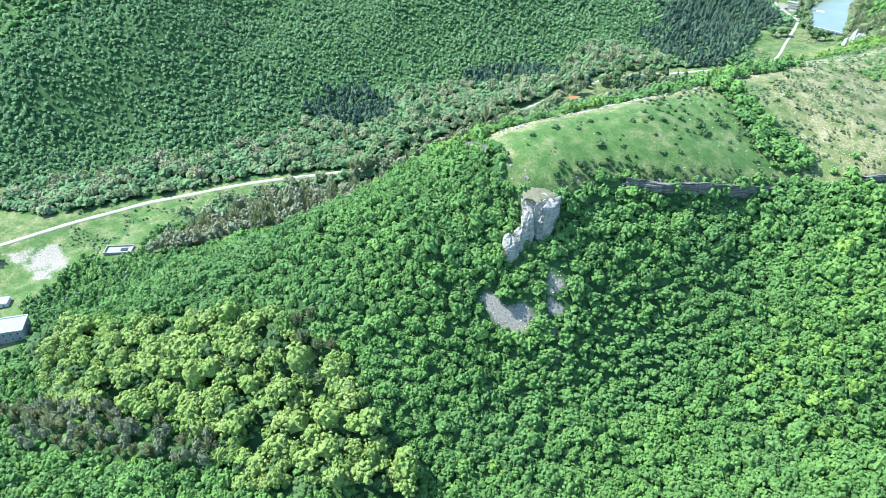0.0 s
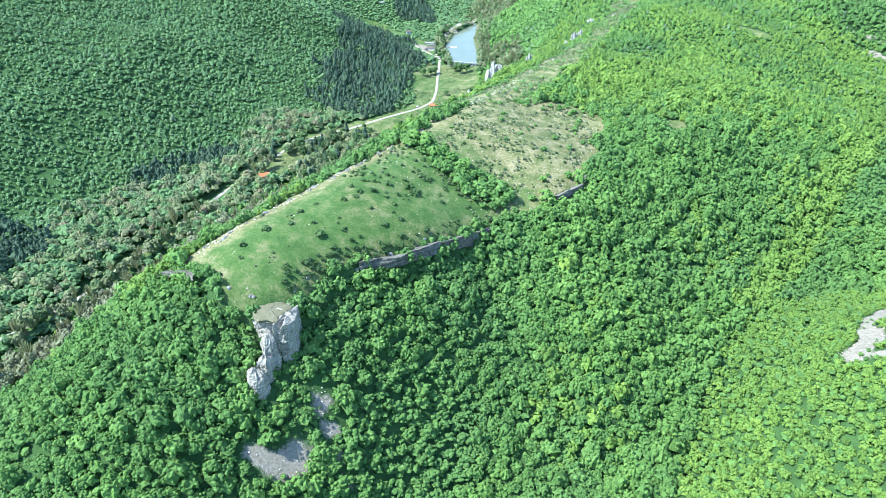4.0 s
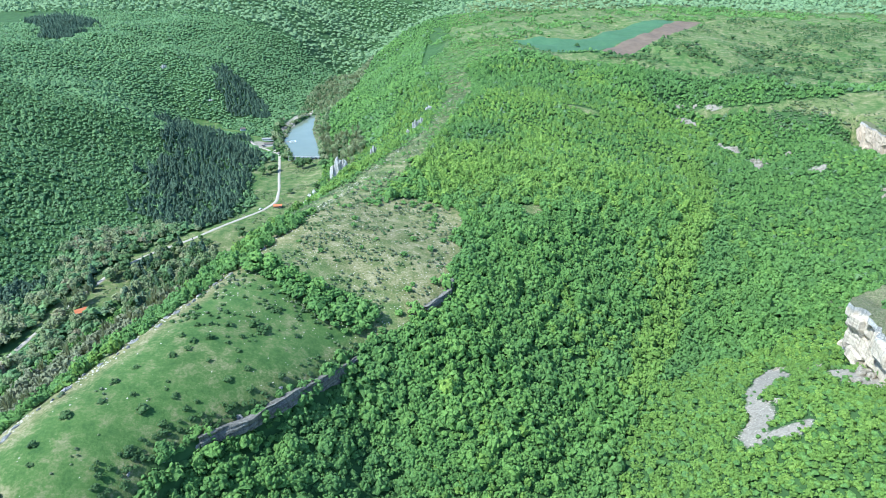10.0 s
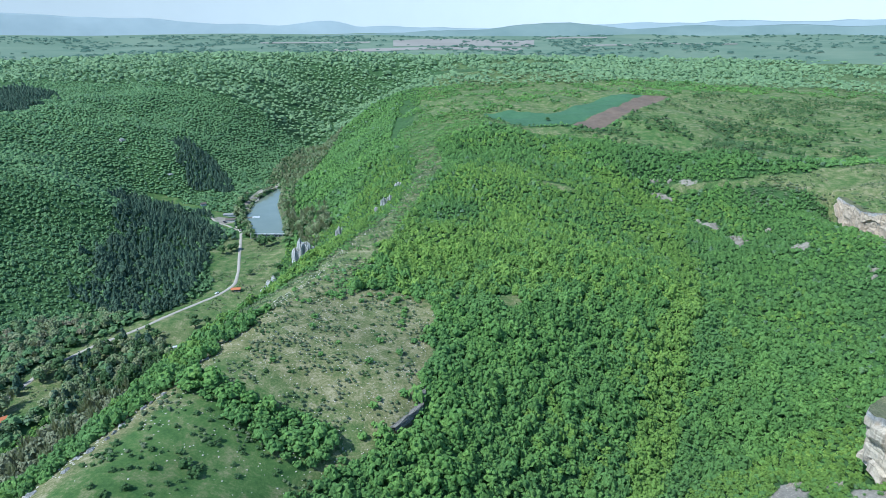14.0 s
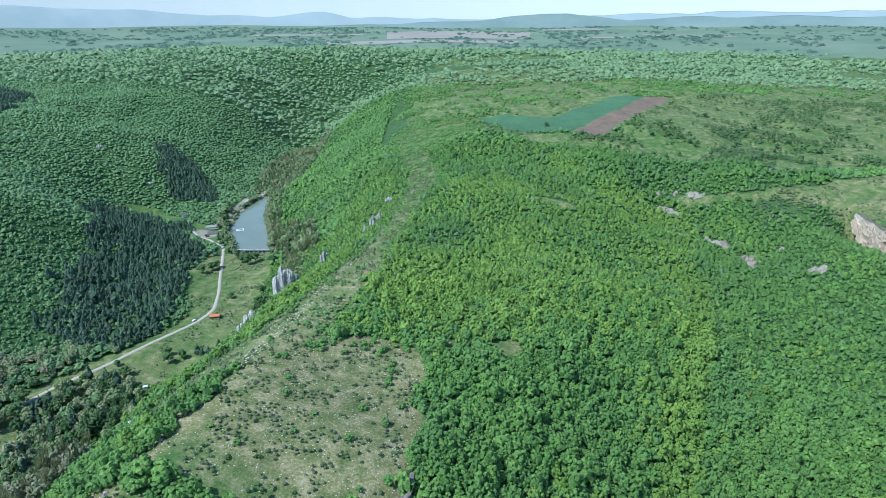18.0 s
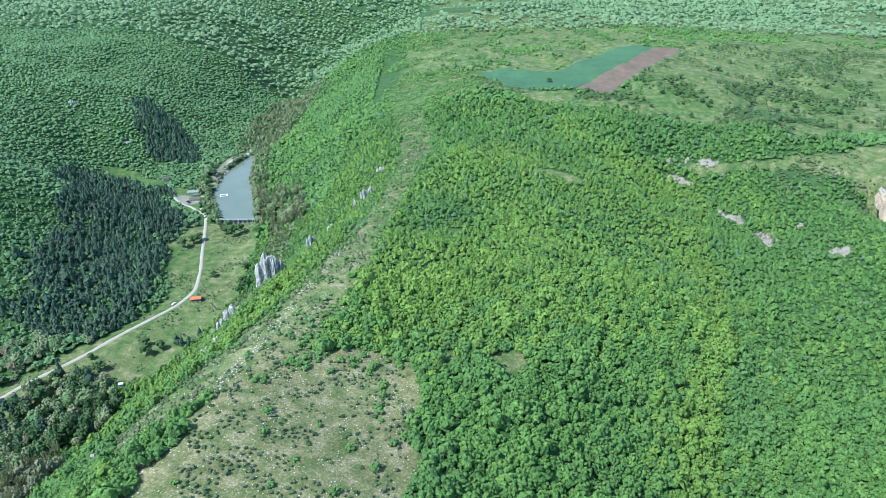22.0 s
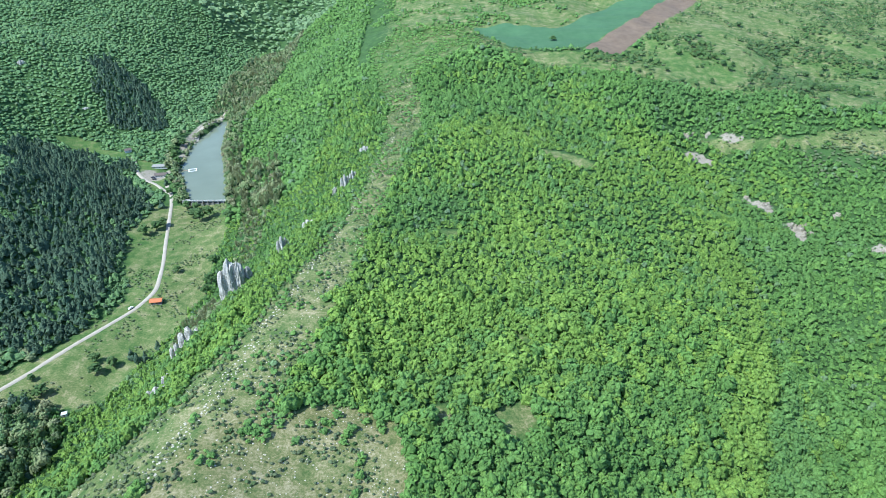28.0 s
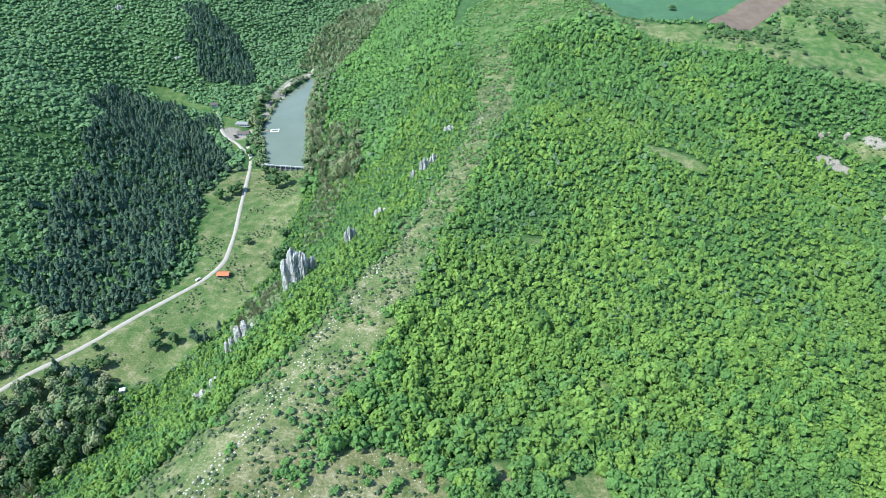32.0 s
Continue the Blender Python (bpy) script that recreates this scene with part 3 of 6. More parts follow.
def cover(x, y):
    """How far each point lies inside the kinds of open land."""
    wob = (lattice(x, y, 14, 5) - 0.5) * 8 + (lattice(x, y, 5, 6) - 0.5) * 4
    c = {"meadow": ring_depth(x, y, MEADOW) + wob * 0.8, "crest": ring_depth(x, y, CREST) + wob + 2.5, "vale": ring_depth(x, y, VALE) + wob * 0.6}
    c["crop"], c["soil"] = ring_depth(x, y, FIELD_CROP), ring_depth(x, y, FIELD_SOIL)
    c["pasture"], c["dry_top"] = ring_depth(x, y, PASTURE) + wob * 2, ring_depth(x, y, DRY_TOP) + wob
    c["scree"] = np.maximum.reduce([ring_depth(x, y, s) for s in SCREES]) + wob * 0.45
    c["side"] = np.maximum(ring_depth(x, y, SIDE_MEADOW), np.maximum.reduce([ring_depth(x, y, g) for g in GLADES]) + 1.0) + wob * 0.4
    c["glade"] = np.maximum.reduce([ring_depth(x, y, g) for g in GLADES]) + wob * 0.5
    c["gravel"] = np.maximum.reduce([ring_depth(x, y, g) for g in (SHORE, LOT, YARD)]) + wob * 0.15
    c["lake"] = ring_depth(x, y, LAKE)
    return c


cv = cover(gx, gy)
north_half = np.clip((gy - 275 + 0.4 * gx + 60) / 25, 0, 1)
far_open = np.maximum(np.clip((gy - 900) / 60, 0, 1) * np.clip((gx + 60) / 40, 0, 1) * (gy < 1500) * 0.9, np.clip((np.hypot(gx, gy) - 1300) / 500, 0, 1) * 0.6 * (lattice(gx, gy, 260, 9) > 0.5) * (gx > 0))
ground_attrs = [
    ("grass", np.maximum.reduce([fade(cv["meadow"]), fade(cv["crest"]), fade(cv["vale"]), fade(cv["pasture"]), fade(cv["side"]), fade(cv["dry_top"]), far_open]).ravel()),
    ("dry", np.maximum.reduce([fade(cv["meadow"]) * (0.12 + 0.66 * north_half + 0.5 * np.clip(1 - np.abs(cv["meadow"]) / 9, 0, 1) + 0.25 * (lattice(gx, gy, 17, 72) - 0.5)), fade(cv["crest"]) * (0.55 - 0.4 * np.clip((gy - 800) / 60, 0, 1) + 0.3 * (lattice(gx, gy, 13, 73) - 0.5)), 1.1 * np.clip(1.3 - near_line(gx, gy, [(-160, 112), (-150, 126), (-137, 170), (-123, 218), (-113, 262), (-103, 318)])[0] / 8, 0, 1), fade(cv["vale"]) * (0.15 + 0.45 * lattice(gx, gy, 45, 71)), fade(cv["pasture"]) * (0.12 + 0.4 * lattice(gx, gy, 30, 75)), fade(cv["dry_top"], 9.0) * (0.30 + 0.4 * lattice(gx, gy, 22, 74)), far_open * 0.4, fade(cv["glade"]) * 0.6, fade(ring_depth(gx, gy, GREY_WOOD)) * 0.75]).ravel()),
    ("scree", np.maximum(fade(cv["scree"]), (0.45 + 0.5 * lattice(gx, gy, 9, 79)) * fade(cv["gravel"])).ravel()),
    ("crop", fade(cv["crop"]).ravel()),
    ("soil", fade(cv["soil"]).ravel()),
]
idx = np.arange(gx.size).reshape(gx.shape)
quads = np.stack([idx[:-1, :-1], idx[:-1, 1:], idx[1:, 1:], idx[1:, :-1]], -1).reshape(-1, 4)
tagged(new("ground", mesh_of("ground", np.stack([gx, gy, gz], -1).reshape(-1, 3), quads, GROUND, True, ground_attrs)), "hilly ground of grass, stony turf and forest floor", "ground", kind="structure")


def ribbon(name, line, width, lift, mat, step=4.0, label="", wobble=0.0, rough=0.0):
    """A strip of road that follows the ground."""
    p = np.array(line, float)
    s = np.r_[0, np.cumsum(np.hypot(*np.diff(p, axis=0).T))]
    at = np.arange(0, s[-1], step)
    x, y = np.interp(at, s, p[:, 0]), np.interp(at, s, p[:, 1])
    k = np.ones(5) / 5
    if len(x) > 12:
        x[2:-2], y[2:-2] = np.convolve(x, k, "valid"), np.convolve(y, k, "valid")
    dx, dy = np.gradient(x), np.gradient(y)
    size = np.hypot(dx, dy)
    nx, ny = -dy / size, dx / size
    half = width / 2 * (1 + wobble * (lattice(at, at * 0, 9, 3) - 0.5))
    rows = []
    for off, drop in ((-1.15, -0.35), (-1, 0), (0, 0.06), (1, 0), (1.15, -0.35)):
        px, py = x + nx * half * off, y + ny * half * off
        rows.append(np.stack([px, py, np.maximum(ground_z(px, py), ground_z(x, y)) + lift + drop + rough * (lattice(px, py, 4, 77) - 0.5)], -1))
    v = np.stack(rows, 1)
    i = np.arange(len(x) * 5).reshape(-1, 5)
    f = np.stack([i[:-1, :-1], i[:-1, 1:], i[1:, 1:], i[1:, :-1]], -1).reshape(-1, 4)
    return tagged(new(name, mesh_of(name, v.reshape(-1, 3), f[:, ::-1], mat, True)), label, "road", kind="structure")


ribbon("road", ROAD, 3.0, 0.2, GRAVEL, label="pale gravel valley road with worn verges", wobble=0.25)
lx, ly = np.meshgrid(np.arange(-285, -180, 3.0), np.arange(748, 1000, 3.0))
li = np.arange(lx.size).reshape(lx.shape)
lq = np.stack([li[:-1, :-1], li[:-1, 1:], li[1:, 1:], li[1:, :-1]], -1).reshape(-1, 4)
lc = ring_depth(lx, ly, LAKE)
keep = (np.stack([lc[:-1, :-1], lc[:-1, 1:], lc[1:, 1:], lc[1:, :-1]], -1).reshape(-1, 4) > -6).any(1)
tagged(new("water", mesh_of("water", np.stack([lx, ly, lx * 0 + 4.6], -1).reshape(-1, 3), lq[keep], WATER, True)), "calm grey-green reservoir water behind a low dam", "water", kind="structure")


# ---- woods ----
def ico():
    bm = bmesh.new()
    bmesh.ops.create_icosphere(bm, subdivisions=1, radius=1)
    v = np.array([q.co[:] for q in bm.verts])
    f = np.array([[w.index for w in q.verts] for q in bm.faces])
    bm.free()
    return v, f


ICO_V, ICO_F = ico()


def clump(rng, at, size, squash=0.85, cut=-0.35, toward=(0, 0, 1)):
    """A ragged ball of leaves, open on the side that looks away from toward."""
    v = ICO_V * (1 + rng.uniform(-0.30, 0.30, (len(ICO_V), 1)))
    turn = np.array(Euler(rng.uniform(0, 6.28, 3)).to_matrix())
    v = v @ turn.T
    f = ICO_F[(v[ICO_F].mean(1) @ np.array(toward) > cut)]
    used = np.unique(f)
    back = np.zeros(len(v), int)
    back[used] = np.arange(len(used))
    return v[used] * (size, size, size * squash) + at, back[f]


def join(pieces):
    vs, fs, n = [], [], 0
    for v, f in pieces:
        vs.append(v)
        fs.append(f + n)
        n += len(v)
    return np.concatenate(vs), np.concatenate(fs)


def puffs(rng, count, core, reach, lo, hi, lift=0.72, low=0.0, cut=-0.15):
    """A crown: a core and puffs of leaves spread evenly over its upper side."""
    out = [clump(rng, (0, 0, lift), core, 0.85, cut)]
    for k in range(count):
        a, up = k * 2.4 + rng.uniform(-0.5, 0.5), low + (1 - low) * (k + rng.uniform(0.1, 0.9)) / count
        side = math.sqrt(max(0.0, 1 - up * up))
        way = np.array([math.cos(a) * side, math.sin(a) * side, up])
        face = way + (0, 0, 0.35)
        r = reach * rng.uniform(0.82, 1.12)
        out.append(clump(rng, way * r + (0, 0, lift), rng.uniform(lo, hi), 0.9, 0.30, face / np.linalg.norm(face)))
    return join(out)


def crown_near(rng):
    """A leafy crown of many small puffs."""
    return puffs(rng, 9, 0.80, 0.70, 0.25, 0.42, cut=0.0)


def crown_rich(rng):
    """A large round crown of many small puffs."""
    return puffs(rng, 20, 0.76, 0.72, 0.20, 0.34, 0.9, -0.25)


def crown_fine(rng):
    """A crown of many fine puffs, for the woods that the flight passes nearest."""
    return puffs(rng, 16, 0.82, 0.74, 0.17, 0.30, cut=0.0)


def crown_lush(rng):
    return puffs(rng, 38, 0.80, 0.76, 0.12, 0.24, 0.9, -0.3, -0.3)


def crown_mid(rng):
    return puffs(rng, 4, 0.80, 0.64, 0.30, 0.48, 0.72, 0.2, 0.1)


def crown_hill(rng):
    return puffs(rng, 2, 0.88, 0.60, 0.38, 0.54, 0.72, 0.4, 0.15)


def crown_far(rng):
    return clump(rng, (0, 0, 0.8), 1.0, 0.95, 0.1)


def crown_pine(rng, tiers=5, puffs=2):
    """A conifer: puffs of needles in a ragged cone."""
    out = []
    for t in range(tiers):
        u = t / (tiers - 1)
        r = 0.62 * (1 - u) + 0.06
        for k in range(1 if u > 0.75 else puffs):
            a = rng.uniform(0, 6.28) + k * 6.28 / puffs
            out.append(clump(rng, (r * 0.6 * math.cos(a), r * 0.6 * math.sin(a), 0.45 + 1.75 * u), r * rng.uniform(0.7, 1.0) + 0.12, 0.95, 0.0))
    return join(out)


def crown_bare(rng):
    """A leafless crown: a spray of thin twigs."""
    out = []
    for k in range(44):
        a, e = rng.uniform(0, 6.28), rng.uniform(0.2, 1.5)
        d = np.array([math.cos(a) * math.cos(e), math.sin(a) * math.cos(e), math.sin(e)])
        s = np.cross(d, rng.uniform(-1, 1, 3)) * 0.042
        base, tip = np.array([0, 0, rng.uniform(0.3, 0.9)]), d * rng.uniform(0.6, 1.0) + (0, 0, 0.75)
        out.append((np.array([base - s * 0.5, base + s * 0.5, tip + s * 1.6, tip - s * 1.6]), np.array([[0, 1, 2], [0, 2, 3]])))
    return join(out)


seeds = np.random.default_rng(7)
NEAR, MID, FARC = [crown_near(seeds) for _ in range(14)], [crown_mid(seeds) for _ in range(12)], [crown_far(seeds) for _ in range(12)]
FINE, LUSH = [crown_fine(seeds) for _ in range(14)], [crown_lush(seeds) for _ in range(8)]
HILLC = [crown_hill(seeds) for _ in range(12)]
RICH = [crown_rich(seeds) for _ in range(8)]
PINES, BARES = [crown_pine(seeds) for _ in range(8)], [crown_bare(seeds) for _ in range(8)]


def wood(name, forms, x, y, size, tint, mat, rng, tall=1.0, label="", category="trees", sink=0.0):
    """Trees joined into one mesh, each turned, scaled and tinted on its own."""
    z = ground_z(x, y) - sink * size
    turn, pick = rng.uniform(0, 6.28, len(x)), rng.integers(0, len(forms), len(x))
    lean = tall * rng.uniform(0.65, 1.3, len(x))
    vs, fs, ts, n = [], [], [], 0
    for k, (v, f) in enumerate(forms):
        w = np.where(pick == k)[0]
        if not len(w):
            continue
        c, s = np.cos(turn[w])[:, None], np.sin(turn[w])[:, None]
        r = size[w][:, None]
        px = (v[None, :, 0] * c - v[None, :, 1] * s) * r + x[w][:, None]
        py = (v[None, :, 0] * s + v[None, :, 1] * c) * r + y[w][:, None]
        pz = v[None, :, 2] * r * lean[w][:, None] + z[w][:, None]
        vs.append(np.stack([px, py, pz], -1).reshape(-1, 3))
        fs.append((f[None] + (np.arange(len(w)) * len(v))[:, None, None] + n).reshape(-1, 3))
        ts.append(np.repeat(tint[w], len(v)))
        n += len(w) * len(v)
    me = mesh_of(name, np.concatenate(vs), np.concatenate(fs), mat, False, [("tint", np.concatenate(ts))])
    return tagged(new(name, me), label, category, kind="stuff")


def strew(rng, x0, x1, y0, y1, step):
    x, y = np.meshgrid(np.arange(x0, x1, step), np.arange(y0, y1, step))
    x[::2] += step / 2
    return (x + rng.uniform(-0.42, 0.42, x.shape) * step).ravel(), (y + rng.uniform(-0.42, 0.42, y.shape) * step).ravel()


# Where single trees, rocks and houses stand: place and radius
VALLEY_CONIFERS = [(-193, 520, 3.2), (-188, 516, 3.0), (-183, 518, 2.6), (-178, 528, 2.4), (-250, 742, 3), (-258, 735, 3.2), (-254, 640, 3), (-300, 405, 3.4), (-296, 398, 3.6), (-304, 412, 3), (-262, 790, 2.6), (-310, 425, 3.2)]
VALLEY_TREES = [(-166, 611, 4), (-198, 628, 2.6), (-204, 515, 3.2), (-217, 519, 3), (-212, 508, 3.6), (-237, 488, 3.4), (-249, 500, 2.4), (-246, 688, 4.2), (-240, 698, 4), (-236, 706, 3.4), (-206, 716, 5), (-199, 722, 4.6), (-214, 724, 4.4), (-178, 714, 4), (-226, 742, 3.6), (-216, 738, 3.4), (-166, 596, 3), (-172, 640, 3.4), (-284, 430, 5), (-290, 445, 4.6), (-258, 452, 4.2), (-264, 442, 3.8), (-250, 766, 3), (-246, 775, 3.4), (-262, 800, 3), (-266, 840, 4), (-274, 856, 4.5), (-280, 870, 4.5), (-276, 890, 4)]
OLIVE_TREES = [(-254, -83, 5.5), (-227, -75, 5), (-188, -47, 4.5), (-178, -29, 4.5), (-203, -64, 5), (-205, -76, 4.6), (-191, -58, 4.8), (-175, -46, 5.2), (-166, -30, 4.6), (-154, -25, 4.8), (-140, -29, 5), (-153, -38, 4.8), (-111, -37, 5), (-102, -12, 6), (-90, -24, 5), (-85, -8, 4.6), (-126, -42, 4.8), (-167, -44, 4.6), (-190, -66, 4.4), (-118, -30, 4.4), (-132, -36, 4.6), (-146, -46, 4.4), (-160, -54, 4.6), (-96, -34, 4.8), (-216, -84, 4.8), (-180, -66, 4.4), (-76, -14, 4.6)]
GREY_TREES = [(-243, -123), (-236, -119), (-228, -115), (-218, -110), (-208, -104), (-197, -100), (-186, -97), (-179, -92), (-173, -87), (-166, -82), (-160, -70), (-149, -63), (-176, -73), (-159, -9), (-144, -8), (-133, -15), (-156, -3), (-150, -12), (-139, -4), (-190, -104), (-202, -110)]
PASTURE_TREES = [(155, 937, 4.5), (216, 886, 3.6), (270, 825, 3.4), (302, 828, 3.6), (331, 855, 3.8), (399, 887, 4.6), (367, 834, 4), (452, 884, 4.2), (469, 870, 3.8), (390, 784, 3.8), (417, 856, 3.8), (493, 857, 4), (476, 807, 3.6), (335, 813, 4), (262, 851, 3.6), (286, 888, 3.8), (323, 880, 3.6), (520, 940, 4), (590, 960, 4.4), (455, 960, 4), (330, 950, 4.6), (560, 860, 4), (620, 910, 4), (400, 1000, 5), (576, 1010, 5), (430, 930, 3.4), (380, 920, 3.2)]
WEST_CRAGS = [(-132, 478, 11, 7, 10, 91), (-137, 470, 7, 6, 8, 92), (-131, 426, 9, 6, 5, 93), (-126, 432, 6, 5, 4, 94), (-78, 582, 7, 6, 6, 95), (-90, 549, 6, 6, 10, 96), (-58, 642, 6, 5, 9, 97), (-52, 646, 5, 4, 6, 98), (-66, 640, 4, 4, 5, 99), (-46, 690, 7, 4, 4, 100), (-479, 968, 6, 5, 4, 105), (-397, 929, 6, 5, 1.5, 106), (-148, 330, 7, 5, 4, 102), (-162, 262, 8, 6, 5, 103), (-172, 190, 8, 6, 4, 104)]
EAST_CRAGS = [(250, 744, 5, 4, 5.0, 111), (256, 747, 4, 3, 3.0, 112), (270, 746, 7, 5, 2.4, 113), (252, 716, 10, 5, 3.0, 114), (273, 656, 6, 4, 3.5, 115), (284, 642, 7, 4, 2.4, 116), (297, 615, 10, 9, 6.5, 117), (300, 606, 7, 4, 4.0, 118), (331, 623, 5, 4, 2.6, 119), (317, 630, 2, 3, 4.0, 120), (336, 567, 7, 4, 2.4, 121), (186, 254, 6, 6, 4.5, 122), (194, 232, 6, 7, 6.0, 123), (150, 222, 5, 2, 1.6, 124), (199, 248, 4, 4, 3.5, 125), (176, 268, 4, 3, 2.0, 126), (184, 222, 6, 4, 3.0, 127), (344, 479, 6, 5, 3.5, 130), (352, 488, 5, 4, 3.0, 131)]  # place, spread, count of lobes, height, seed
HOUSES = [(-298, -108, 16), (-333, -35, 11), (-331, -104, 7), (-322, -116, 7), (-277, 817, 8), (-284, 836, 10), (-330, 868, 6), (-286, 365, 7), (-215, 471, 4), (-124, 524, 13), (-109, 78, 5), (-108, 87, 3.5), (-111, 98, 9.5)]
KEEP_CLEAR = OLIVE_TREES + [(q[0], q[1], 3.4) for q in GREY_TREES] + VALLEY_TREES + VALLEY_CONIFERS + PASTURE_TREES + HOUSES + [(q[0], q[1], max(q[2], q[3]) * 0.6) for q in WEST_CRAGS] + [(q[0], q[1], q[2] * 0.5) for q in EAST_CRAGS] + [(358 + 12 * k, 690 - 10 * k, 11) for k in range(-1, 2)]


OAK_STAND = [(-84, 62), (-60, 62), (-28, 98), (-34, 128), (-60, 128), (-78, 104)]
stand = np.random.default_rng(41)
ox, oy = strew(stand, -95, -20, 55, 135, 3.7)
inner = ring_depth(ox, oy, OAK_STAND) > 0
OAK_TREES = [(float(a), float(b), float(r)) for a, b, r in zip(ox[inner], oy[inner], np.clip(stand.lognormal(0.92, 0.2, inner.sum()), 1.7, 3.5))]


def wooded(x, y):
    """Where the closed forest stands."""
    c = cover(x, y)
    open_ = np.maximum.reduce([c["meadow"], c["crest"], c["vale"], c["crop"] + 4, c["soil"] + 4, c["pasture"], c["dry_top"], c["scree"] + 1.2, c["side"], c["gravel"] + 2, c["lake"] + 5])
    clear = np.ones(np.shape(x), bool)
    for cx, cy, *r in KEEP_CLEAR:
        clear &= (x - cx) ** 2 + (y - cy) ** 2 > (r[0] * 0.8 + 0.8) ** 2
    return (open_ < 0) & clear & (near_line(x, y, ROAD)[0] > 6)


NEAR_ZONE = [(-270, -120), (-120, -130), (-60, -30), (0, 30), (110, 50), (190, 125), (215, 230), (262, 330), (250, 420), (200, 470), (-100, 470), (-150, 420), (-205, 300), (-225, 150), (-285, 0)]
LOW_LIME = [(50, 100), (64, 170), (77, 215), (93, 244), (118, 272), (166, 299), (208, 319), (239, 317), (215, 280), (205, 240), (190, 190), (170, 120), (150, 60), (60, 60)]
PINE_RING = [(-289, 511), (-318, 561), (-348, 647), (-372, 716), (-425, 850), (-389, 846), (-360, 852), (-320, 828), (-272, 768), (-250, 742), (-262, 694), (-248, 642), (-240, 613), (-222, 596), (-226, 572), (-244, 540), (-270, 516)]
PINE_STRIP = [(-416, 1016), (-359, 917), (-321, 924), (-314, 963), (-356, 996), (-384, 1034), (-411, 1047)]
WOOD_RING = [(-420, -130), (-260, -150), (-120, -150), (-40, -50), (40, 20), (150, 40), (215, 120), (235, 220), (290, 290), (345, 360), (400, 430), (440, 560), (470, 705), (-640, 705), (-640, 560), (-610, 340), (-600, 130), (-590, -20), (-500, -90)]
DARK_PINES = [[(-416, 157), (-433, 181), (-421, 221), (-387, 234), (-363, 208), (-381, 168)], [(-384, 316), (-377, 373), (-345, 425), (-337, 380), (-364, 320)]]
PINE_FAR = [(-800, 1240), (-712, 1184), (-669, 1134), (-650, 1000), (-670, 990), (-740, 1100), (-820, 1180)]
GROVE = [(-277, 452), (-262, 480), (-231, 479), (-214, 461), (-205, 430), (-225, 398), (-246, 363), (-266, 385)]
BELT = [(-116, 258), (-101, 254), (-85, 248), (-70, 245), (-57, 244), (-46, 234), (-47, 222), (-56, 217), (-64, 220), (-76, 228), (-94, 237), (-106, 243)]
RIDGE_FOOT = [(-283, -98), (-231, -58), (-174, -7), (-146, -8), (-101, -5), (-73, -11), (-113, -55), (-166, -66), (-232, -102)]
GREY_ROW = [(-250, -123), (-203, -90), (-153, -62), (-148, -67), (-192, -102), (-229, -128)]
BANK = [(-190, 851), (-146, 800), (-124, 711), (-132, 675), (-130, 610), (-152, 616), (-164, 705), (-182, 790)]
BROWN_STRIP = [(-153, 574), (-114, 490), (-128, 470), (-166, 520), (-160, 561)]
BROWN_GORGE = [(-275, 1005), (-278, 1060), (-280, 1130), (-270, 1216), (-240, 1360), (-215, 1500), (-185, 1500), (-190, 1360), (-205, 1192), (-222, 1080), (-228, 1005)]


def plant(name, forms, pickers, mat, label, **more):
    w = np.where(pickers)[0]
    if len(w):
        wood(name, forms, x[w], y[w], size[w], tint[w], mat, rng, label=label, **more)


rng = np.random.default_rng(11)
# The woods nearest to the flight
x, y = strew(rng, -345, 265, -175, 570, 3.45)
w = ring_depth(x, y, NEAR_ZONE) > 0
x, y = x[w], y[w]
ok = wooded(x, y)
valley_d, valley_side, _ = near_line(x, y, [p[:2] for p in VALLEY])
belt = (ring_depth(x, y, BELT) > -1) & ~ok
ok &= (ring_depth(x, y, GREY_WOOD) < 0) & (valley_d > 26) & (ring_depth(x, y, OAK_STAND) < 1)
foot, row = ring_depth(x, y, RIDGE_FOOT) + (lattice(x, y, 14, 66) - 0.5) * 16, ring_depth(x, y, GREY_ROW)
foot_wood = ok & (foot > 0) & (row < 0)
grey_row = ok & (row > -3) & (foot < 3)
ok &= (foot < 1) & (row < -3)
size = np.clip(rng.lognormal(0.84, 0.30, len(x)), 1.6, 3.9) * (1.06 + 0.35 * lattice(x, y, 22, 22))
tint = np.clip(rng.normal(0.5, 0.2, len(x)) + 0.35 * (lattice(x, y, 9, 24) - 0.5), 0, 1)


LIME_STRIP = [(92, 250), (126, 318), (142, 362), (166, 411), (188, 455), (222, 550)]


def lime_at(x, y):
    strip = np.clip(1.25 - near_line(x, y, LIME_STRIP)[0] / 11, 0, 1)
    d, side, _ = near_line(x, y, LIME_STRIP)
    east = (side < 0) * np.clip((d - 7) / 6, 0, 1) * 0.22
    north, low = (np.clip((y - 340) / 120, 0, 1) - np.clip((y - 690) / 90, 0, 1)) * 0.30, (ring_depth(x, y, LOW_LIME) > 0) * 0.8
    gully = np.clip(1 - near_line(x, y, [(45, 90), (58, 170), (72, 222), (100, 268), (150, 300), (200, 335), (235, 400)])[0] / 20, 0, 1) * (low == 0) * 0.4
    return (lattice(x, y, 70, 23) * 0.5 + lattice(x, y, 25, 28) * 0.15 + np.maximum(np.maximum(strip, low), north) - gully - east * (low == 0) + 0.35 * (rng.random(len(x)) - 0.5)) > 0.55


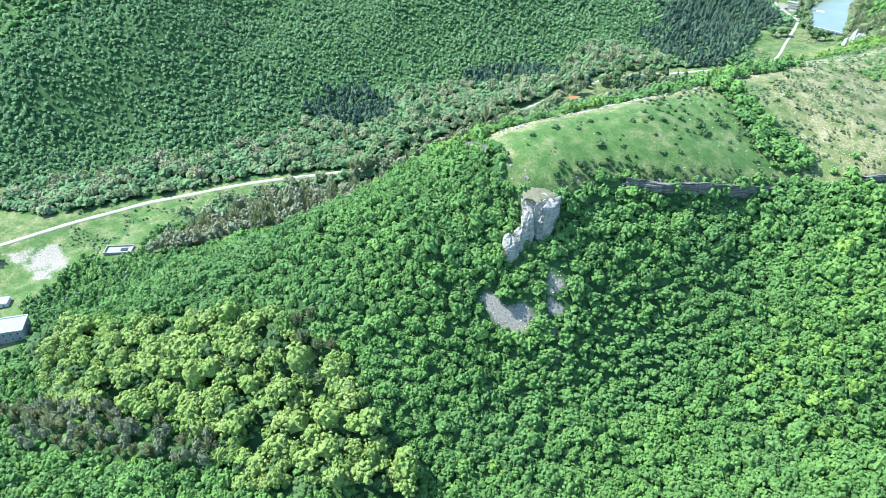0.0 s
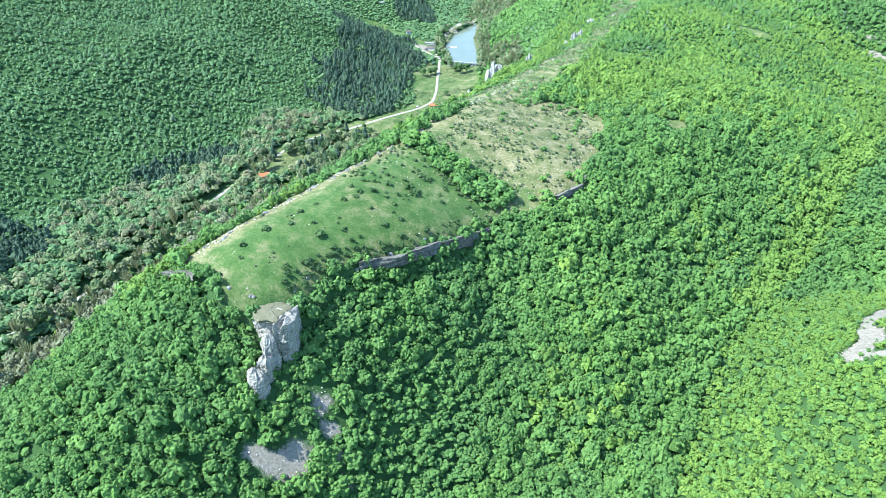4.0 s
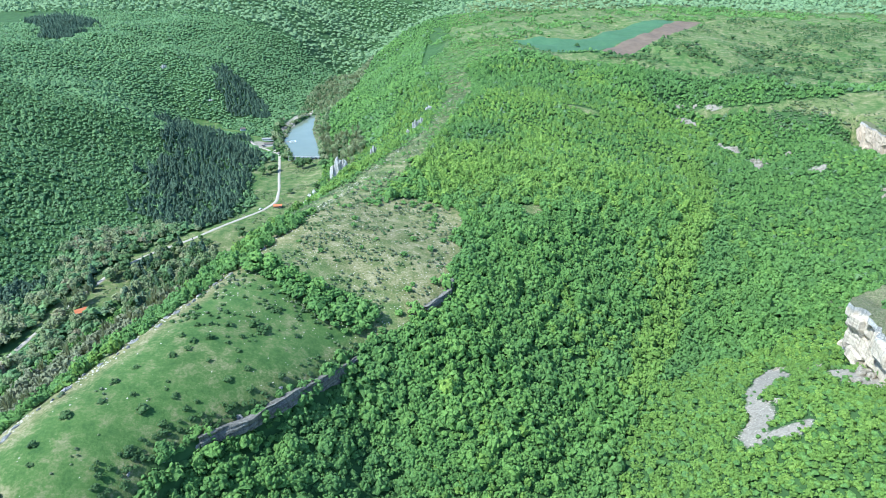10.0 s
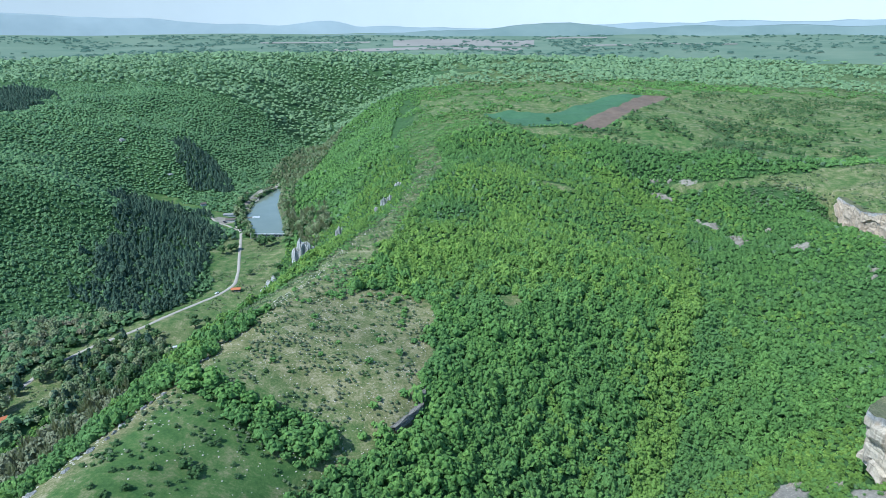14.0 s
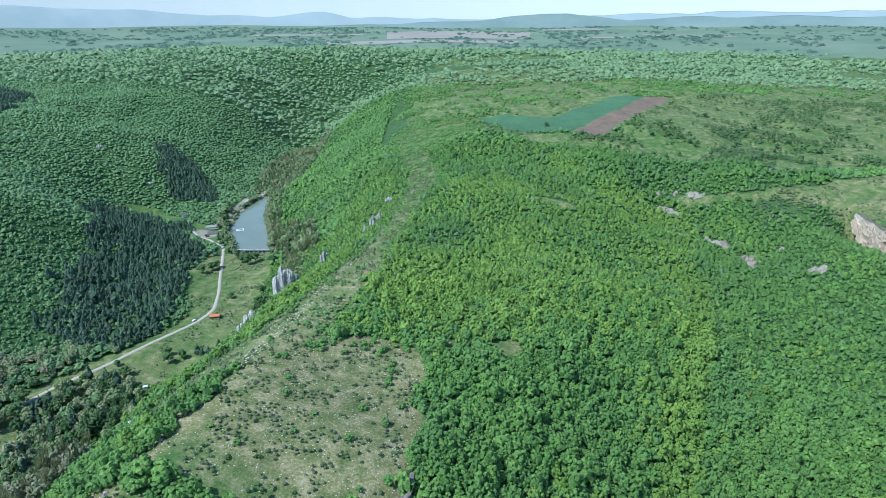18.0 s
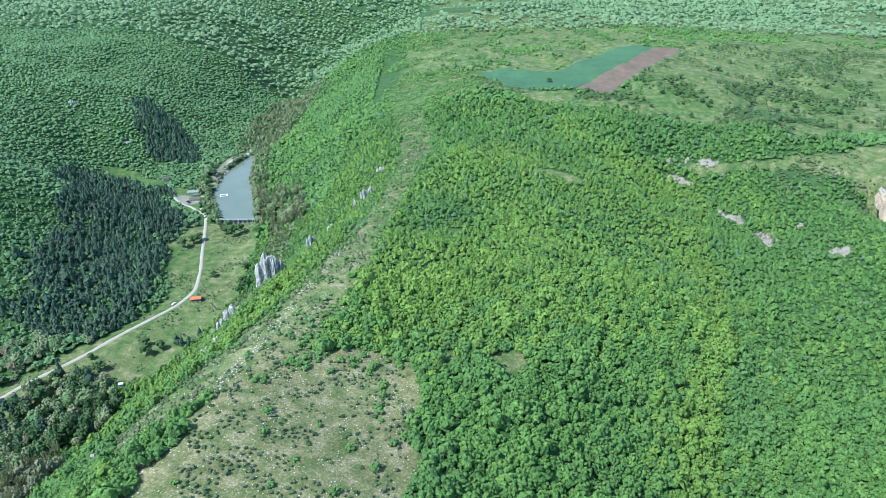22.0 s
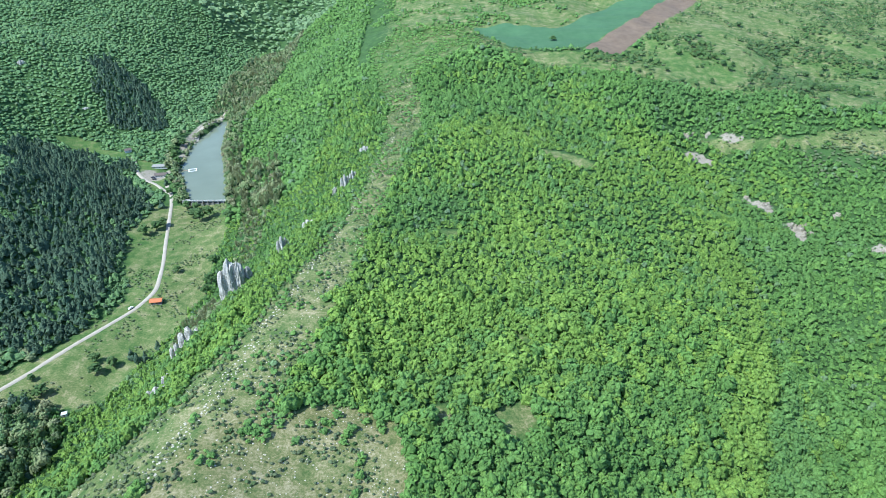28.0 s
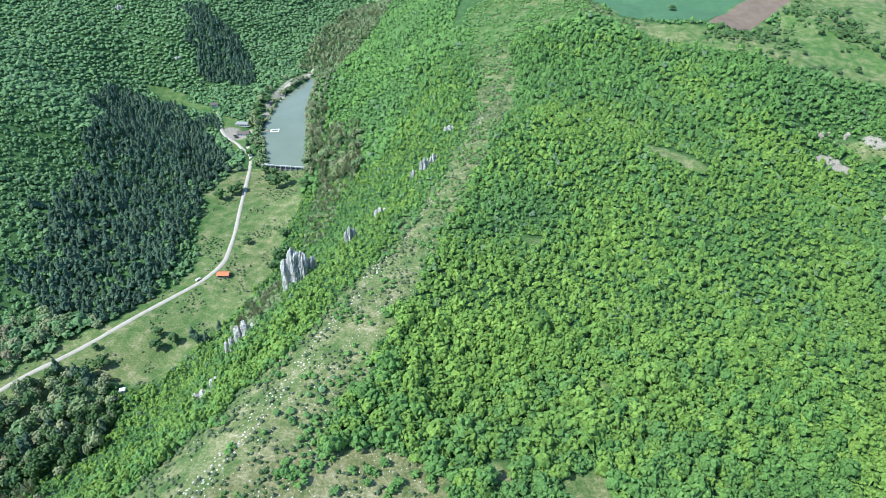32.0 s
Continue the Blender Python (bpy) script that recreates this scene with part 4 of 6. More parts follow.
lime = lime_at(x, y)
west_face = (near_line(x, y, [p[:2] for p in RIDGE])[1] > 0) & (x > -260)
lime |= west_face & (lattice(x, y, 35, 27) > 0.68)
tint = np.clip(tint + 0.3 * np.clip(1.2 - near_line(x, y, LIME_STRIP)[0] / 10, 0, 1), 0, 0.86)
size = np.where(west_face, size * 0.85, size)
ok &= rng.random(len(x)) > 0.02
size = np.where(ring_depth(x, y, LOW_LIME) > 0, np.clip(size * 0.8, 1.9, 2.4), size)
low_gully = np.clip(1 - near_line(x, y, [(45, 90), (58, 170), (72, 222), (100, 268), (150, 300), (200, 335), (235, 400)])[0] / 24, 0, 1) * (ring_depth(x, y, LOW_LIME) < 0)
size = size * (1 + 0.2 * low_gully)
nearest = (y < 185) & (x < 120)
plant("oak_forest", FINE, ok & ~lime & nearest, LEAF_OAK, "dense fresh green oak forest round the ridge nose", tall=1.15, sink=0.5)
plant("oak_forest", NEAR, ok & ~lime & ~nearest, LEAF_OAK, "dense fresh green oak forest on the ridge slopes", tall=1.28, sink=0.5)
young = ring_depth(x, y, LOW_LIME) > 0
plant("lime_forest", NEAR, ok & lime & ~young, LEAF_LIME, "dense yellow-green spring forest on the ridge slopes", tall=1.28, sink=0.5)
plant("young_forest", NEAR, ok & lime & young, LEAF_LIME, "even bright green young forest on the gorge side", tall=1.15, sink=0.4)
plant("shrub_belt", NEAR, belt, LEAF_OAK, "thick green shrub belt across the ridge meadow")
broad = rng.random(len(x))
size = np.where(foot_wood, size * 1.45, size)
plant("ridge_foot_wood", LUSH, foot_wood & (broad < 0.42), LEAF_PALE, "yellowish olive trees at the foot of the ridge", tall=1.15)
plant("ridge_foot_undergrowth", NEAR, foot_wood & (broad > 0.72), LEAF_BUSH, "green undergrowth below the pale trees", tall=0.7)
size = np.where(grey_row, 3.4, size)
plant("leafless_row", BARES, grey_row & (broad < 0.1), TWIG_GREY, "row of grey leafless trees at the ridge foot", tall=1.7)
size = np.where(grey_row, 2.6, size)
plant("budding_row", LUSH, grey_row & (broad > 0.62), LEAF_BUD, "grey-green budding trees at the ridge foot", tall=1.9)
# Understorey between the crowns
x, y = strew(rng, -345, 265, -175, 570, 4.6)
w = ring_depth(x, y, NEAR_ZONE) > 0
x, y = x[w], y[w]
ok = wooded(x, y) & (near_line(x, y, [p[:2] for p in VALLEY])[0] > 26) & (ring_depth(x, y, GREY_WOOD) < 0)
size, tint = rng.uniform(1.4, 2.1, len(x)), rng.uniform(0.2, 0.8, len(x))
plant("understorey", FARC, ok, LEAF_OAK, "green understorey filling the forest between the crowns", tall=0.9)
# The woods behind the rim and past the hill's crest, coarser
x, y = strew(rng, -700, 640, -330, 705, 7.0)
back = ring_depth(x, y, WOOD_RING) < 0
ok = back & (ring_depth(x, y, NEAR_ZONE) < 0) & wooded(x, y)
size, tint = np.clip(rng.lognormal(1.32, 0.2, len(x)), 2.9, 5.2), rng.random(len(x)) * 0.8
plant("outer_forest", HILLC, ok, LEAF_OAK, "green forest on the outer slopes", tall=0.85, sink=0.4)
# The woods farther off
x, y = strew(rng, -640, 560, -170, 705, 3.35)
w = ring_depth(x, y, WOOD_RING) > 0
x, y = x[w], y[w]
away = ring_depth(x, y, NEAR_ZONE) <= 0
valley_d, valley_side, _ = near_line(x, y, [p[:2] for p in VALLEY])
ok = wooded(x, y)
dark_pines = np.maximum.reduce([ring_depth(x, y, q) for q in DARK_PINES]) + (lattice(x, y, 16, 63) - 0.5) * 14
pine = ok & ((dark_pines > 0) | (ring_depth(x, y, PINE_RING) + (lattice(x, y, 34, 61) - 0.5) * 52 + (lattice(x, y, 9, 62) - 0.5) * 18 > -6))
grey = ok & (ring_depth(x, y, GREY_WOOD) > 0)
riverside = ok & ~pine & ~grey & (valley_d < np.where(valley_side > 0, 60 + 30 * lattice(x, y, 60, 21), 26)) & (y < 560)
bank = ok & ~pine & ((ring_depth(x, y, BANK) > 0) | (ring_depth(x, y, BROWN_STRIP) > 0)) & (rng.random(len(x)) < 0.75)
riverside &= ~bank
slope = ok & ~pine & ~riverside & ~bank & ~grey & (valley_side < 0) & away
hill = ok & ~pine & ~riverside & ~grey & (valley_side > 0) & away & (rng.random(len(x)) < 0.82)
size = np.clip(rng.lognormal(0.84, 0.24, len(x)), 1.5, 3.4) * (0.72 + 0.36 * lattice(x, y, 30, 22))
tint = np.clip(rng.normal(0.5, 0.22, len(x)) + 0.3 * (lattice(x, y, 11, 24) - 0.5), 0, 1)
lime = lime_at(x, y)
west_face = (near_line(x, y, [p[:2] for p in RIDGE])[1] > 0) & (y < 700) & (x > -260)
lime |= west_face & (lattice(x, y, 35, 27) > 0.68)
size = np.where(west_face & slope, size * 0.8, size)
plant("oak_forest", MID, slope & ~lime, LEAF_OAK, "dense fresh green oak forest on farther slopes", tall=1.25, sink=0.5)
plant("lime_forest", MID, slope & lime, LEAF_LIME, "dense yellow-green spring forest on farther slopes", tall=1.25, sink=0.5)
size = np.where(hill, size * rng.uniform(0.8, 1.05, len(x)), size)
plant("hill_forest", HILLC, hill, LEAF_HILL_HAZED, "dense shaded green forest on the hill across the valley", tall=1.2, sink=0.5)
mixed = rng.random(len(x))
pick_pine = pine & (mixed < 0.62)
size = np.where(pick_pine, size * rng.uniform(0.95, 1.5, len(x)), size)
plant("pine_wood", PINES, pick_pine, NEEDLE, "dark pine plantation on the valley side", tall=1.15)
plant("broadleaf_undergrowth", MID, pine & (mixed > 0.86), LEAF_HILL_HAZED, "green broadleaf trees among the pines")
big = riverside & (mixed < 0.27)
size = np.where(riverside, size * 1.8, size)
tint = np.where(riverside | grey, rng.random(len(x)), tint)
size = np.where(grey, size * 1.55, size)
plant("riverside_wood", FINE, big & (tint < 0.985), LEAF_OLIVE, "olive and brownish riverside trees along the valley", tall=1.05)
plant("riverside_undergrowth", MID, riverside & (mixed > 0.6), LEAF_HILL_HAZED, "green undergrowth below the riverside trees", tall=0.8)
plant("bank_wood", BARES, bank & (mixed < 0.4), TWIG_GREY, "grey-brown leafless trees on the slope above the lake", tall=1.6)
plant("bank_undergrowth", MID, bank & (mixed > 0.4), LEAF_OLIVE, "dull green undergrowth among leafless trees", tall=0.8)
plant("bare_wood", BARES, (big & (tint >= 0.985)) | (grey & (mixed < 0.25)), TWIG_GREY, "grey leafless trees along the valley", tall=2.0)
# A grove of dark and olive trees between the road and the ridge foot
keep_xyst = x, y, size, tint, mixed
x, y = strew(rng, -285, -195, 355, 490, 4.6)
in_grove = (ring_depth(x, y, GROVE) + (lattice(x, y, 12, 64) - 0.5) * 10 > 0) & (near_line(x, y, ROAD)[0] > 7)
size, tint, mixed = rng.uniform(2.4, 4.6, len(x)), rng.random(len(x)), rng.random(len(x))
plant("grove", RICH, in_grove & (mixed < 0.40), LEAF_OLIVE, "olive and grey-green trees in the valley grove", tall=1.3)
plant("grove", RICH, in_grove & (mixed >= 0.40) & (mixed < 0.72), LEAF_BUSH, "dark green trees in the valley grove", tall=1.3)
plant("grove_pines", PINES, in_grove & (mixed >= 0.72) & (mixed < 0.85), NEEDLE, "dark pines in the valley grove", tall=1.3)
x, y, size, tint, mixed = keep_xyst
# Trees that stand close along the road and hide most of it
p = np.array(ROAD, float)[7:13]
run = np.r_[0, np.cumsum(np.hypot(*np.diff(p, axis=0).T))]
at = np.arange(0, run[-1], 4.2)
keep_xyst = x, y, size, tint, mixed
x, y = np.interp(at, run, p[:, 0]) + 7 + rng.uniform(-1.5, 4, len(at)), np.interp(at, run, p[:, 1]) + rng.uniform(-2, 2, len(at))
gap = (np.abs(y - 318) > 14) & (np.abs(y - 400) > 10)
size, tint, mixed = rng.uniform(3.4, 5.4, len(at)), rng.random(len(at)), rng.random(len(at))
plant("roadside_wood", RICH, gap & (mixed < 0.75), LEAF_OLIVE, "tall olive and brownish trees along the road", tall=1.35)
plant("roadside_bare_wood", BARES, gap & (mixed >= 0.75), TWIG_GREY, "tall grey leafless trees along the road", tall=2.2)
x, y, size, tint, mixed = keep_xyst
plant("budding_wood", NEAR, grey & (mixed > 0.4), LEAF_BUD, "grey-green budding trees along the valley", tall=1.5)

x, y = strew(rng, -820, 950, 705, 1300, 4.2)
ok = wooded(x, y)
valley_d, valley_side, _ = near_line(x, y, [p[:2] for p in VALLEY])
size = np.clip(rng.lognormal(0.88, 0.24, len(x)), 1.7, 4.0)
tint = np.clip(rng.normal(0.5, 0.22, len(x)), 0, 1)
strip = ok & (np.maximum(np.maximum(ring_depth(x, y, PINE_STRIP), ring_depth(x, y, PINE_FAR)), ring_depth(x, y, PINE_RING)) + (lattice(x, y, 26, 61) - 0.5) * 30 + (lattice(x, y, 8, 62) - 0.5) * 12 > -3) & (rng.random(len(x)) < 0.92)
gorge = ok & (ring_depth(x, y, BROWN_GORGE) > -4)
lake_d = -ring_depth(x, y, LAKE)
bank = ok & ~strip & ~gorge & ((ring_depth(x, y, BANK) > 0) | ((lake_d < 14 + 10 * lattice(x, y, 25, 78)) & (y < 1010)))
mixed = rng.random(len(x))
rest = ok & ~strip & ~gorge & ~(bank & (mixed < 0.8))
open_top = np.clip((y - 890 - 0.12 * np.abs(x - 60)) / 40, 0, 1) * (x > -75) + np.clip((x - 520) / 60, 0, 1)
thin = lattice(x, y, 70, 41) * 0.34 + lattice(x, y, 26, 42) * 0.33 + lattice(x, y, 10, 43) * 0.33 < 0.53 * np.clip(open_top, 0, 1)
size = np.where(open_top > 0.5, size * rng.uniform(0.55, 1.0, len(x)), size)
plateau = rest & ~thin & (valley_side < 0)
front = (y < 860) & (x > -100) & (x < 440)
lime = lime_at(x, y)
plant("plateau_forest", MID, plateau & front & ~lime, LEAF_OAK, "green forest along the plateau's edge", tall=1.3, sink=0.45)
plant("plateau_lime_forest", MID, plateau & front & lime, LEAF_LIME, "yellow-green forest along the plateau's edge", tall=1.3, sink=0.45)
plant("plateau_forest", FARC, plateau & ~front, LEAF_OAK, "green forest on the plateau and gorge side", tall=1.1, sink=0.45)
plant("hill_forest", FARC, rest & (valley_side > 0), LEAF_HILL_HAZED, "shaded green forest on the far hills", tall=0.85, sink=0.5)
plant("pine_wood", PINES, strip, NEEDLE, "dark pine strip on the far hillside", tall=1.2)
size = np.where(bank, size * 1.35, size)
size = np.where(cover(x, y)["pasture"] > 0, size * rng.uniform(0.4, 1.1, len(x)), size)
plant("bank_wood", RICH, bank & (mixed < 0.32), LEAF_OLIVE, "dull green and brownish trees round the lake", tall=1.1)
plant("bank_bare_wood", BARES, bank & (mixed > 0.4) & (mixed < 0.72) & (x > -215), TWIG_GREY, "leafless trees on the lake's steep bank", tall=1.6)
plant("gorge_wood", MID, gorge & (tint < 0.6), LEAF_OLIVE, "brownish trees in the upper gorge", tall=1.3)
plant("gorge_bare_wood", BARES, gorge & (tint >= 0.6), TWIG_GREY, "leafless trees in the upper gorge", tall=1.5)
plant("pasture_scrub", FARC, (cover(x, y)["pasture"] > 0) & (lattice(x, y, 40, 44) * 0.4 + lattice(x, y, 13, 45) * 0.4 + 0.2 * rng.random(len(x)) > 0.55), LEAF_BUSH, "scrub clumps scattered over the pasture", tall=1.0)

x, y = strew(rng, -2300, 2400, 1300, 2800, 12.0)
far_d = np.hypot(x, y)
keep_far = (far_d < 2000) | (rng.random(len(x)) < 0.5)
ok = keep_far & (lattice(x, y, 260, 9) * 0.5 + lattice(x, y, 60, 47) * 0.25 + lattice(x, y, 24, 48) * 0.25 < 0.60 + 0.3 * np.clip(-x / 300 + 0.3, 0, 1) - np.clip((far_d - 2200) / 3500, 0, 0.35)) & (np.abs(x) < 0.76 * y)
size = np.clip(rng.lognormal(1.45, 0.3, len(x)), 2.6, 8) * np.where(far_d < 2000, 1.0, 1.5)
tint = np.clip(rng.normal(0.5, 0.22, len(x)), 0, 1)
plant("far_forest", FARC, ok, LEAF_FAR_HAZED, "distant green woodland on the plateau", tall=0.8)

# Stony turf: low grey shrubs and loose stones on the crest and the upper meadow
x, y = strew(rng, -170, 40, 90, 860, 2.3)
c = cover(x, y)
north = np.clip((y - 215 + 0.4 * x + 60) / 25, 0, 1)
stony = (np.maximum(c["meadow"] - 2, c["crest"] + 3) > 0)
lump = lattice(x, y, 9, 51) * 0.6 + lattice(x, y, 3, 52) * 0.4
size = rng.uniform(0.45, 1.15, len(x))
tint = rng.random(len(x))
dense = np.where(c["crest"] > -3, 0.44, 0.80 - 0.26 * north)
plant("low_scrub", FARC, stony & (lump > dense) & (rng.random(len(x)) < 0.75), LEAF_SCRUB, "low grey-green scrub on stony turf", tall=0.8, category="shrubs")

# Green shrubs that creep onto the crest strip and its edges
x, y = strew(rng, -160, 75, 300, 1000, 3.1)
c = cover(x, y)
edge = np.clip(1 - np.abs(c["crest"]) / 9, 0, 1)
ok = (c["crest"] > -5) & (lattice(x, y, 13, 73) * 0.55 + lattice(x, y, 5, 74) * 0.45 + 0.22 * edge + 0.10 * np.clip((y - 400) / 150, 0, 1) + 0.13 * np.clip((y - 830) / 30, 0, 1) > 0.66)
size, tint = rng.uniform(0.9, 2.0, len(x)), rng.random(len(x))
plant("crest_shrubs", HILLC, ok & (y < 700), LEAF_OAK, "green shrubs along the stony crest", tall=0.8, category="shrubs")
plant("crest_shrubs", FARC, ok & (y >= 700), LEAF_OAK, "green shrubs scattered along the stony crest", tall=0.8, category="shrubs")
# Grey scrub on the eastern gorge rim
x, y = strew(rng, 180, 430, 260, 740, 3.0)
d = np.minimum(np.hypot((x - 358) * 0.7, y - 684), np.maximum(near_line(x, y, [(404, 655), (398, 600), (390, 540), (392, 480)])[0] - 2, 0) * 1.6)
d = np.minimum(d, np.hypot(x - 239, y - 339) * 2.6)
ok = (d < 24 + 14 * (lattice(x, y, 12, 75) - 0.5)) & (rng.random(len(x)) < 0.7)
size, tint = rng.uniform(0.9, 2.0, len(x)), rng.random(len(x))
plant("grey_scrub", FARC, ok, LEAF_SCRUB, "grey-brown scrub below the eastern rim", tall=0.8, category="shrubs")

x, y = strew(rng, 260, 640, 380, 745, 4.0)
ok = (cover(x, y)["dry_top"] > 0) & (lattice(x, y, 22, 76) * 0.5 + lattice(x, y, 7, 77) * 0.3 + 0.2 * rng.random(len(x)) > 0.50)
size, tint = rng.uniform(0.5, 1.5, len(x)), rng.random(len(x))
plant("dry_scrub", FARC, ok, LEAF_SCRUB, "low grey-green scrub on the dry plateau", tall=0.8, category="shrubs")
# Bushes round and on the screes
x, y = strew(rng, -115, 350, 50, 745, 2.6)
d = cover(x, y)["scree"]
chance = np.where((d > -3.5) & (d < 0.3), 0.55, np.where(d >= 0.3, 0.10, 0))
size, tint = rng.uniform(0.7, 1.5, len(x)), rng.random(len(x))
plant("scree_bushes", NEAR, rng.random(len(x)) < chance, LEAF_OAK, "green bushes on and round the screes", tall=0.85, category="shrubs")

# Bushes that hang over the lake's shore
x, y = strew(rng, -290, -175, 752, 1000, 2.6)
d = ring_depth(x, y, LAKE)
ok = (d > -5) & (d < 1.2) & (y > 757) & ((x > -226 - 0.12 * (y - 760)) | (rng.random(len(x)) < 0.35))
size, tint = rng.uniform(1.5, 2.8, len(x)), rng.random(len(x))
plant("shore_bushes", NEAR, ok, LEAF_OLIVE, "olive and brownish bushes along the lake shore", tall=1.1, category="shrubs")

# Tufts and low bushes in the valley meadow
x, y = strew(rng, -400, -150, -60, 745, 2.8)
d = cover(x, y)["vale"]
ok = (d > 0.5) & (near_line(x, y, ROAD)[0] > 4) & (lattice(x, y, 16, 81) * 0.6 + lattice(x, y, 5, 82) * 0.4 > 0.62)
size, tint = rng.uniform(0.4, 1.2, len(x)), rng.random(len(x))
plant("meadow_tufts", FARC, ok, LEAF_SCRUB, "grey-green tufts and low bushes in the valley meadow", tall=0.7, category="shrubs")


# ---- rocks ----
def poly_mesh(name, verts, faces, mat):
    me = bpy.data.meshes.new(name)
    me.from_pydata([tuple(v) for v in verts], [], [tuple(f) for f in faces])
    me.materials.append(mat)
    me.update()
    return me


def part(name, data, parent, label=""):
    """A mesh as one part under a thing."""
    ob = new(name, data)
    ob.parent = parent
    return tagged(ob, label) if label else ob


def thing(name, x, y, z, label, category, rz=0.0, group="", data=None):
    ob = new(name, data)
    ob.matrix_basis = pose(x, y, z, 0, 0, rz)
    return tagged(ob, label, category, group)


def crag_mesh(name, w, d, h, seed, mat, taper=0.35, groove=0.3, segs=30, rings=18, crown=0.72):
    """A weathered rock: fluted and broken sides, ledges, an uneven top."""
    verts = []
    span = 0.5 * (w + d) / 2
    for k in range(rings + 1):
        u = k / rings
        cap = math.sqrt(max(0.0, 1 - max(0.0, (u - crown) / (1 - crown)) ** 2.2))
        for a in range(segs):
            t = a * 2 * math.pi / segs
            box = 1 / max(abs(math.cos(t + seed)), abs(math.sin(t + seed))) ** 0.55
            q = Vector((math.cos(t) * span, math.sin(t) * span, h * u * 0.55)) + Vector((seed * 7.3, seed * 3.1, 0))
            flute = noise.noise(Vector((q.x / span * 1.9, q.y / span * 1.9, q.z / h * 1.2)))
            rough = noise.fractal(q * 0.55, 1.0, 2.0, 3) + 0.8 * noise.noise(q * 1.9)
            step = noise.noise(Vector((seed, t * 0.3, h * u / 1.4)))
            r = (1 - taper * u**1.5) * (0.25 + 0.75 * cap) * box * (1 + groove * flute + 0.12 * rough + 0.07 * step)
            z = h * u * (1 + 0.10 * noise.noise(q * 0.3 + Vector((0, 0, seed))) * u) + 0.3 * rough * u
            verts.append((w / 2 * r * math.cos(t), d / 2 * r * math.sin(t), z))
    verts.append((0, 0, h * 1.0))
    f = []
    for k in range(rings):
        for a in range(segs):
            b = (a + 1) % segs
            f += [[k * segs + a, k * segs + b, (k + 1) * segs + b], [k * segs + a, (k + 1) * segs + b, (k + 1) * segs + a]]
    last = rings * segs
    f += [[last + a, last + (a + 1) % segs, last + segs] for a in range(segs)]
    return mesh_of(name, verts, np.array(f), mat)


def crag(x, y, z, lobes, label, mat=None, group="", name="rock_crag", taper=0.35):
    """A group of rock lobes grown together: dx, dy, foot, width, depth, height, seed."""
    base = thing(name, x, y, z, label, "rock", group=group)
    for dx, dy, dz, w, d, h, seed in lobes:
        ob = part("rock_lobe", crag_mesh("rock_lobe", w, d, h, seed, mat or ROCK, taper, 0.3, *((34, 22) if h > 15 else (16, 9))), base)
        ob.location = (dx, dy, dz)
    return base


def cliff(name, line, height, label, mat, seed, sink=1.5, step=1.3, rows=12, bulge=2.2, below=6.0, ledge=0.9, fall=12.0, forward=0.0, level=None, block=0.0, over=0.0):
    """A rock wall below an edge: buttresses, ledges and a ragged rim; the low side lies to the right of the way."""
    p = np.array(line, float)
    s = np.r_[0, np.cumsum(np.hypot(*np.diff(p, axis=0).T))]
    at = np.arange(0, s[-1], step)
    x, y = np.interp(at, s, p[:, 0]), np.interp(at, s, p[:, 1])
    dx, dy = np.gradient(np.convolve(np.pad(x, 4, "edge"), np.ones(9) / 9, "valid")), np.gradient(np.convolve(np.pad(y, 4, "edge"), np.ones(9) / 9, "valid"))
    n = np.hypot(dx, dy) + 1e-6
    nx, ny = dy / n, -dx / n
    top = np.convolve(np.pad(ground_z(x - nx * 5, y - ny * 5), 8, "edge"), np.ones(17) / 17, "valid") + 0.1
    if level is not None:
        top = level + (lattice(at, at * 0, 12, seed + 8) - 0.5) * 5
    back = 3.2 + forward * 1.5 + (5 if level is not None else 0)
    ends = np.clip(np.minimum(at, s[-1] - at) / fall, 0.15, 1)
    tall = height * ends * (0.45 + 0.9 * lattice(at, at * 0, 14, seed))
    grid, depth = [], []
    for k in range(rows + 1):
        u = k / rows
        z = top + (lattice(at, at * 0 + 3, 3, seed + 4) - 0.5) * 0.5 - u * (tall + below)
        out = bulge * 1.6 * (lattice(at, at * 0 + u * 0.4, 9, seed + 1) - 0.35) + bulge * 0.8 * (lattice(at, z * 1.0, 3, seed + 2) - 0.5) + ledge * (lattice(z * 1.6, at * 0.15, 1.0, seed + 3) - 0.5)
        course = np.floor(u * 3.2 + 0.8 * lattice(np.floor(at / 11), at * 0, 1.0, seed + 6))
        out = out + block * (lattice(np.floor(at / 8 + 0.3 * course) * 3.0, course * 5.0, 1.0, seed + 5) - 0.5) + over * np.clip((0.5 - u) * 8, 0, 1)
        out = out + u * height * 0.10 + 0.6 + forward
        if k == 0:
            grid.append(np.stack([x - nx * back, y - ny * back, top - sink], -1))
            depth.append(at * 0)
        depth.append(u * (tall + below))
        grid.append(np.stack([x + nx * out, y + ny * out, z], -1))
    v = np.stack(grid, 0)
    i = np.arange(v.shape[0] * v.shape[1]).reshape(v.shape[:2])
    f = np.stack([i[:-1, :-1], i[1:, :-1], i[1:, 1:], i[:-1, 1:]], -1).reshape(-1, 4)
    return tagged(new(name, mesh_of(name, v.reshape(-1, 3), f, mat, False, [("below", np.stack(depth, 0).ravel())])), label, "cliff", kind="structure")


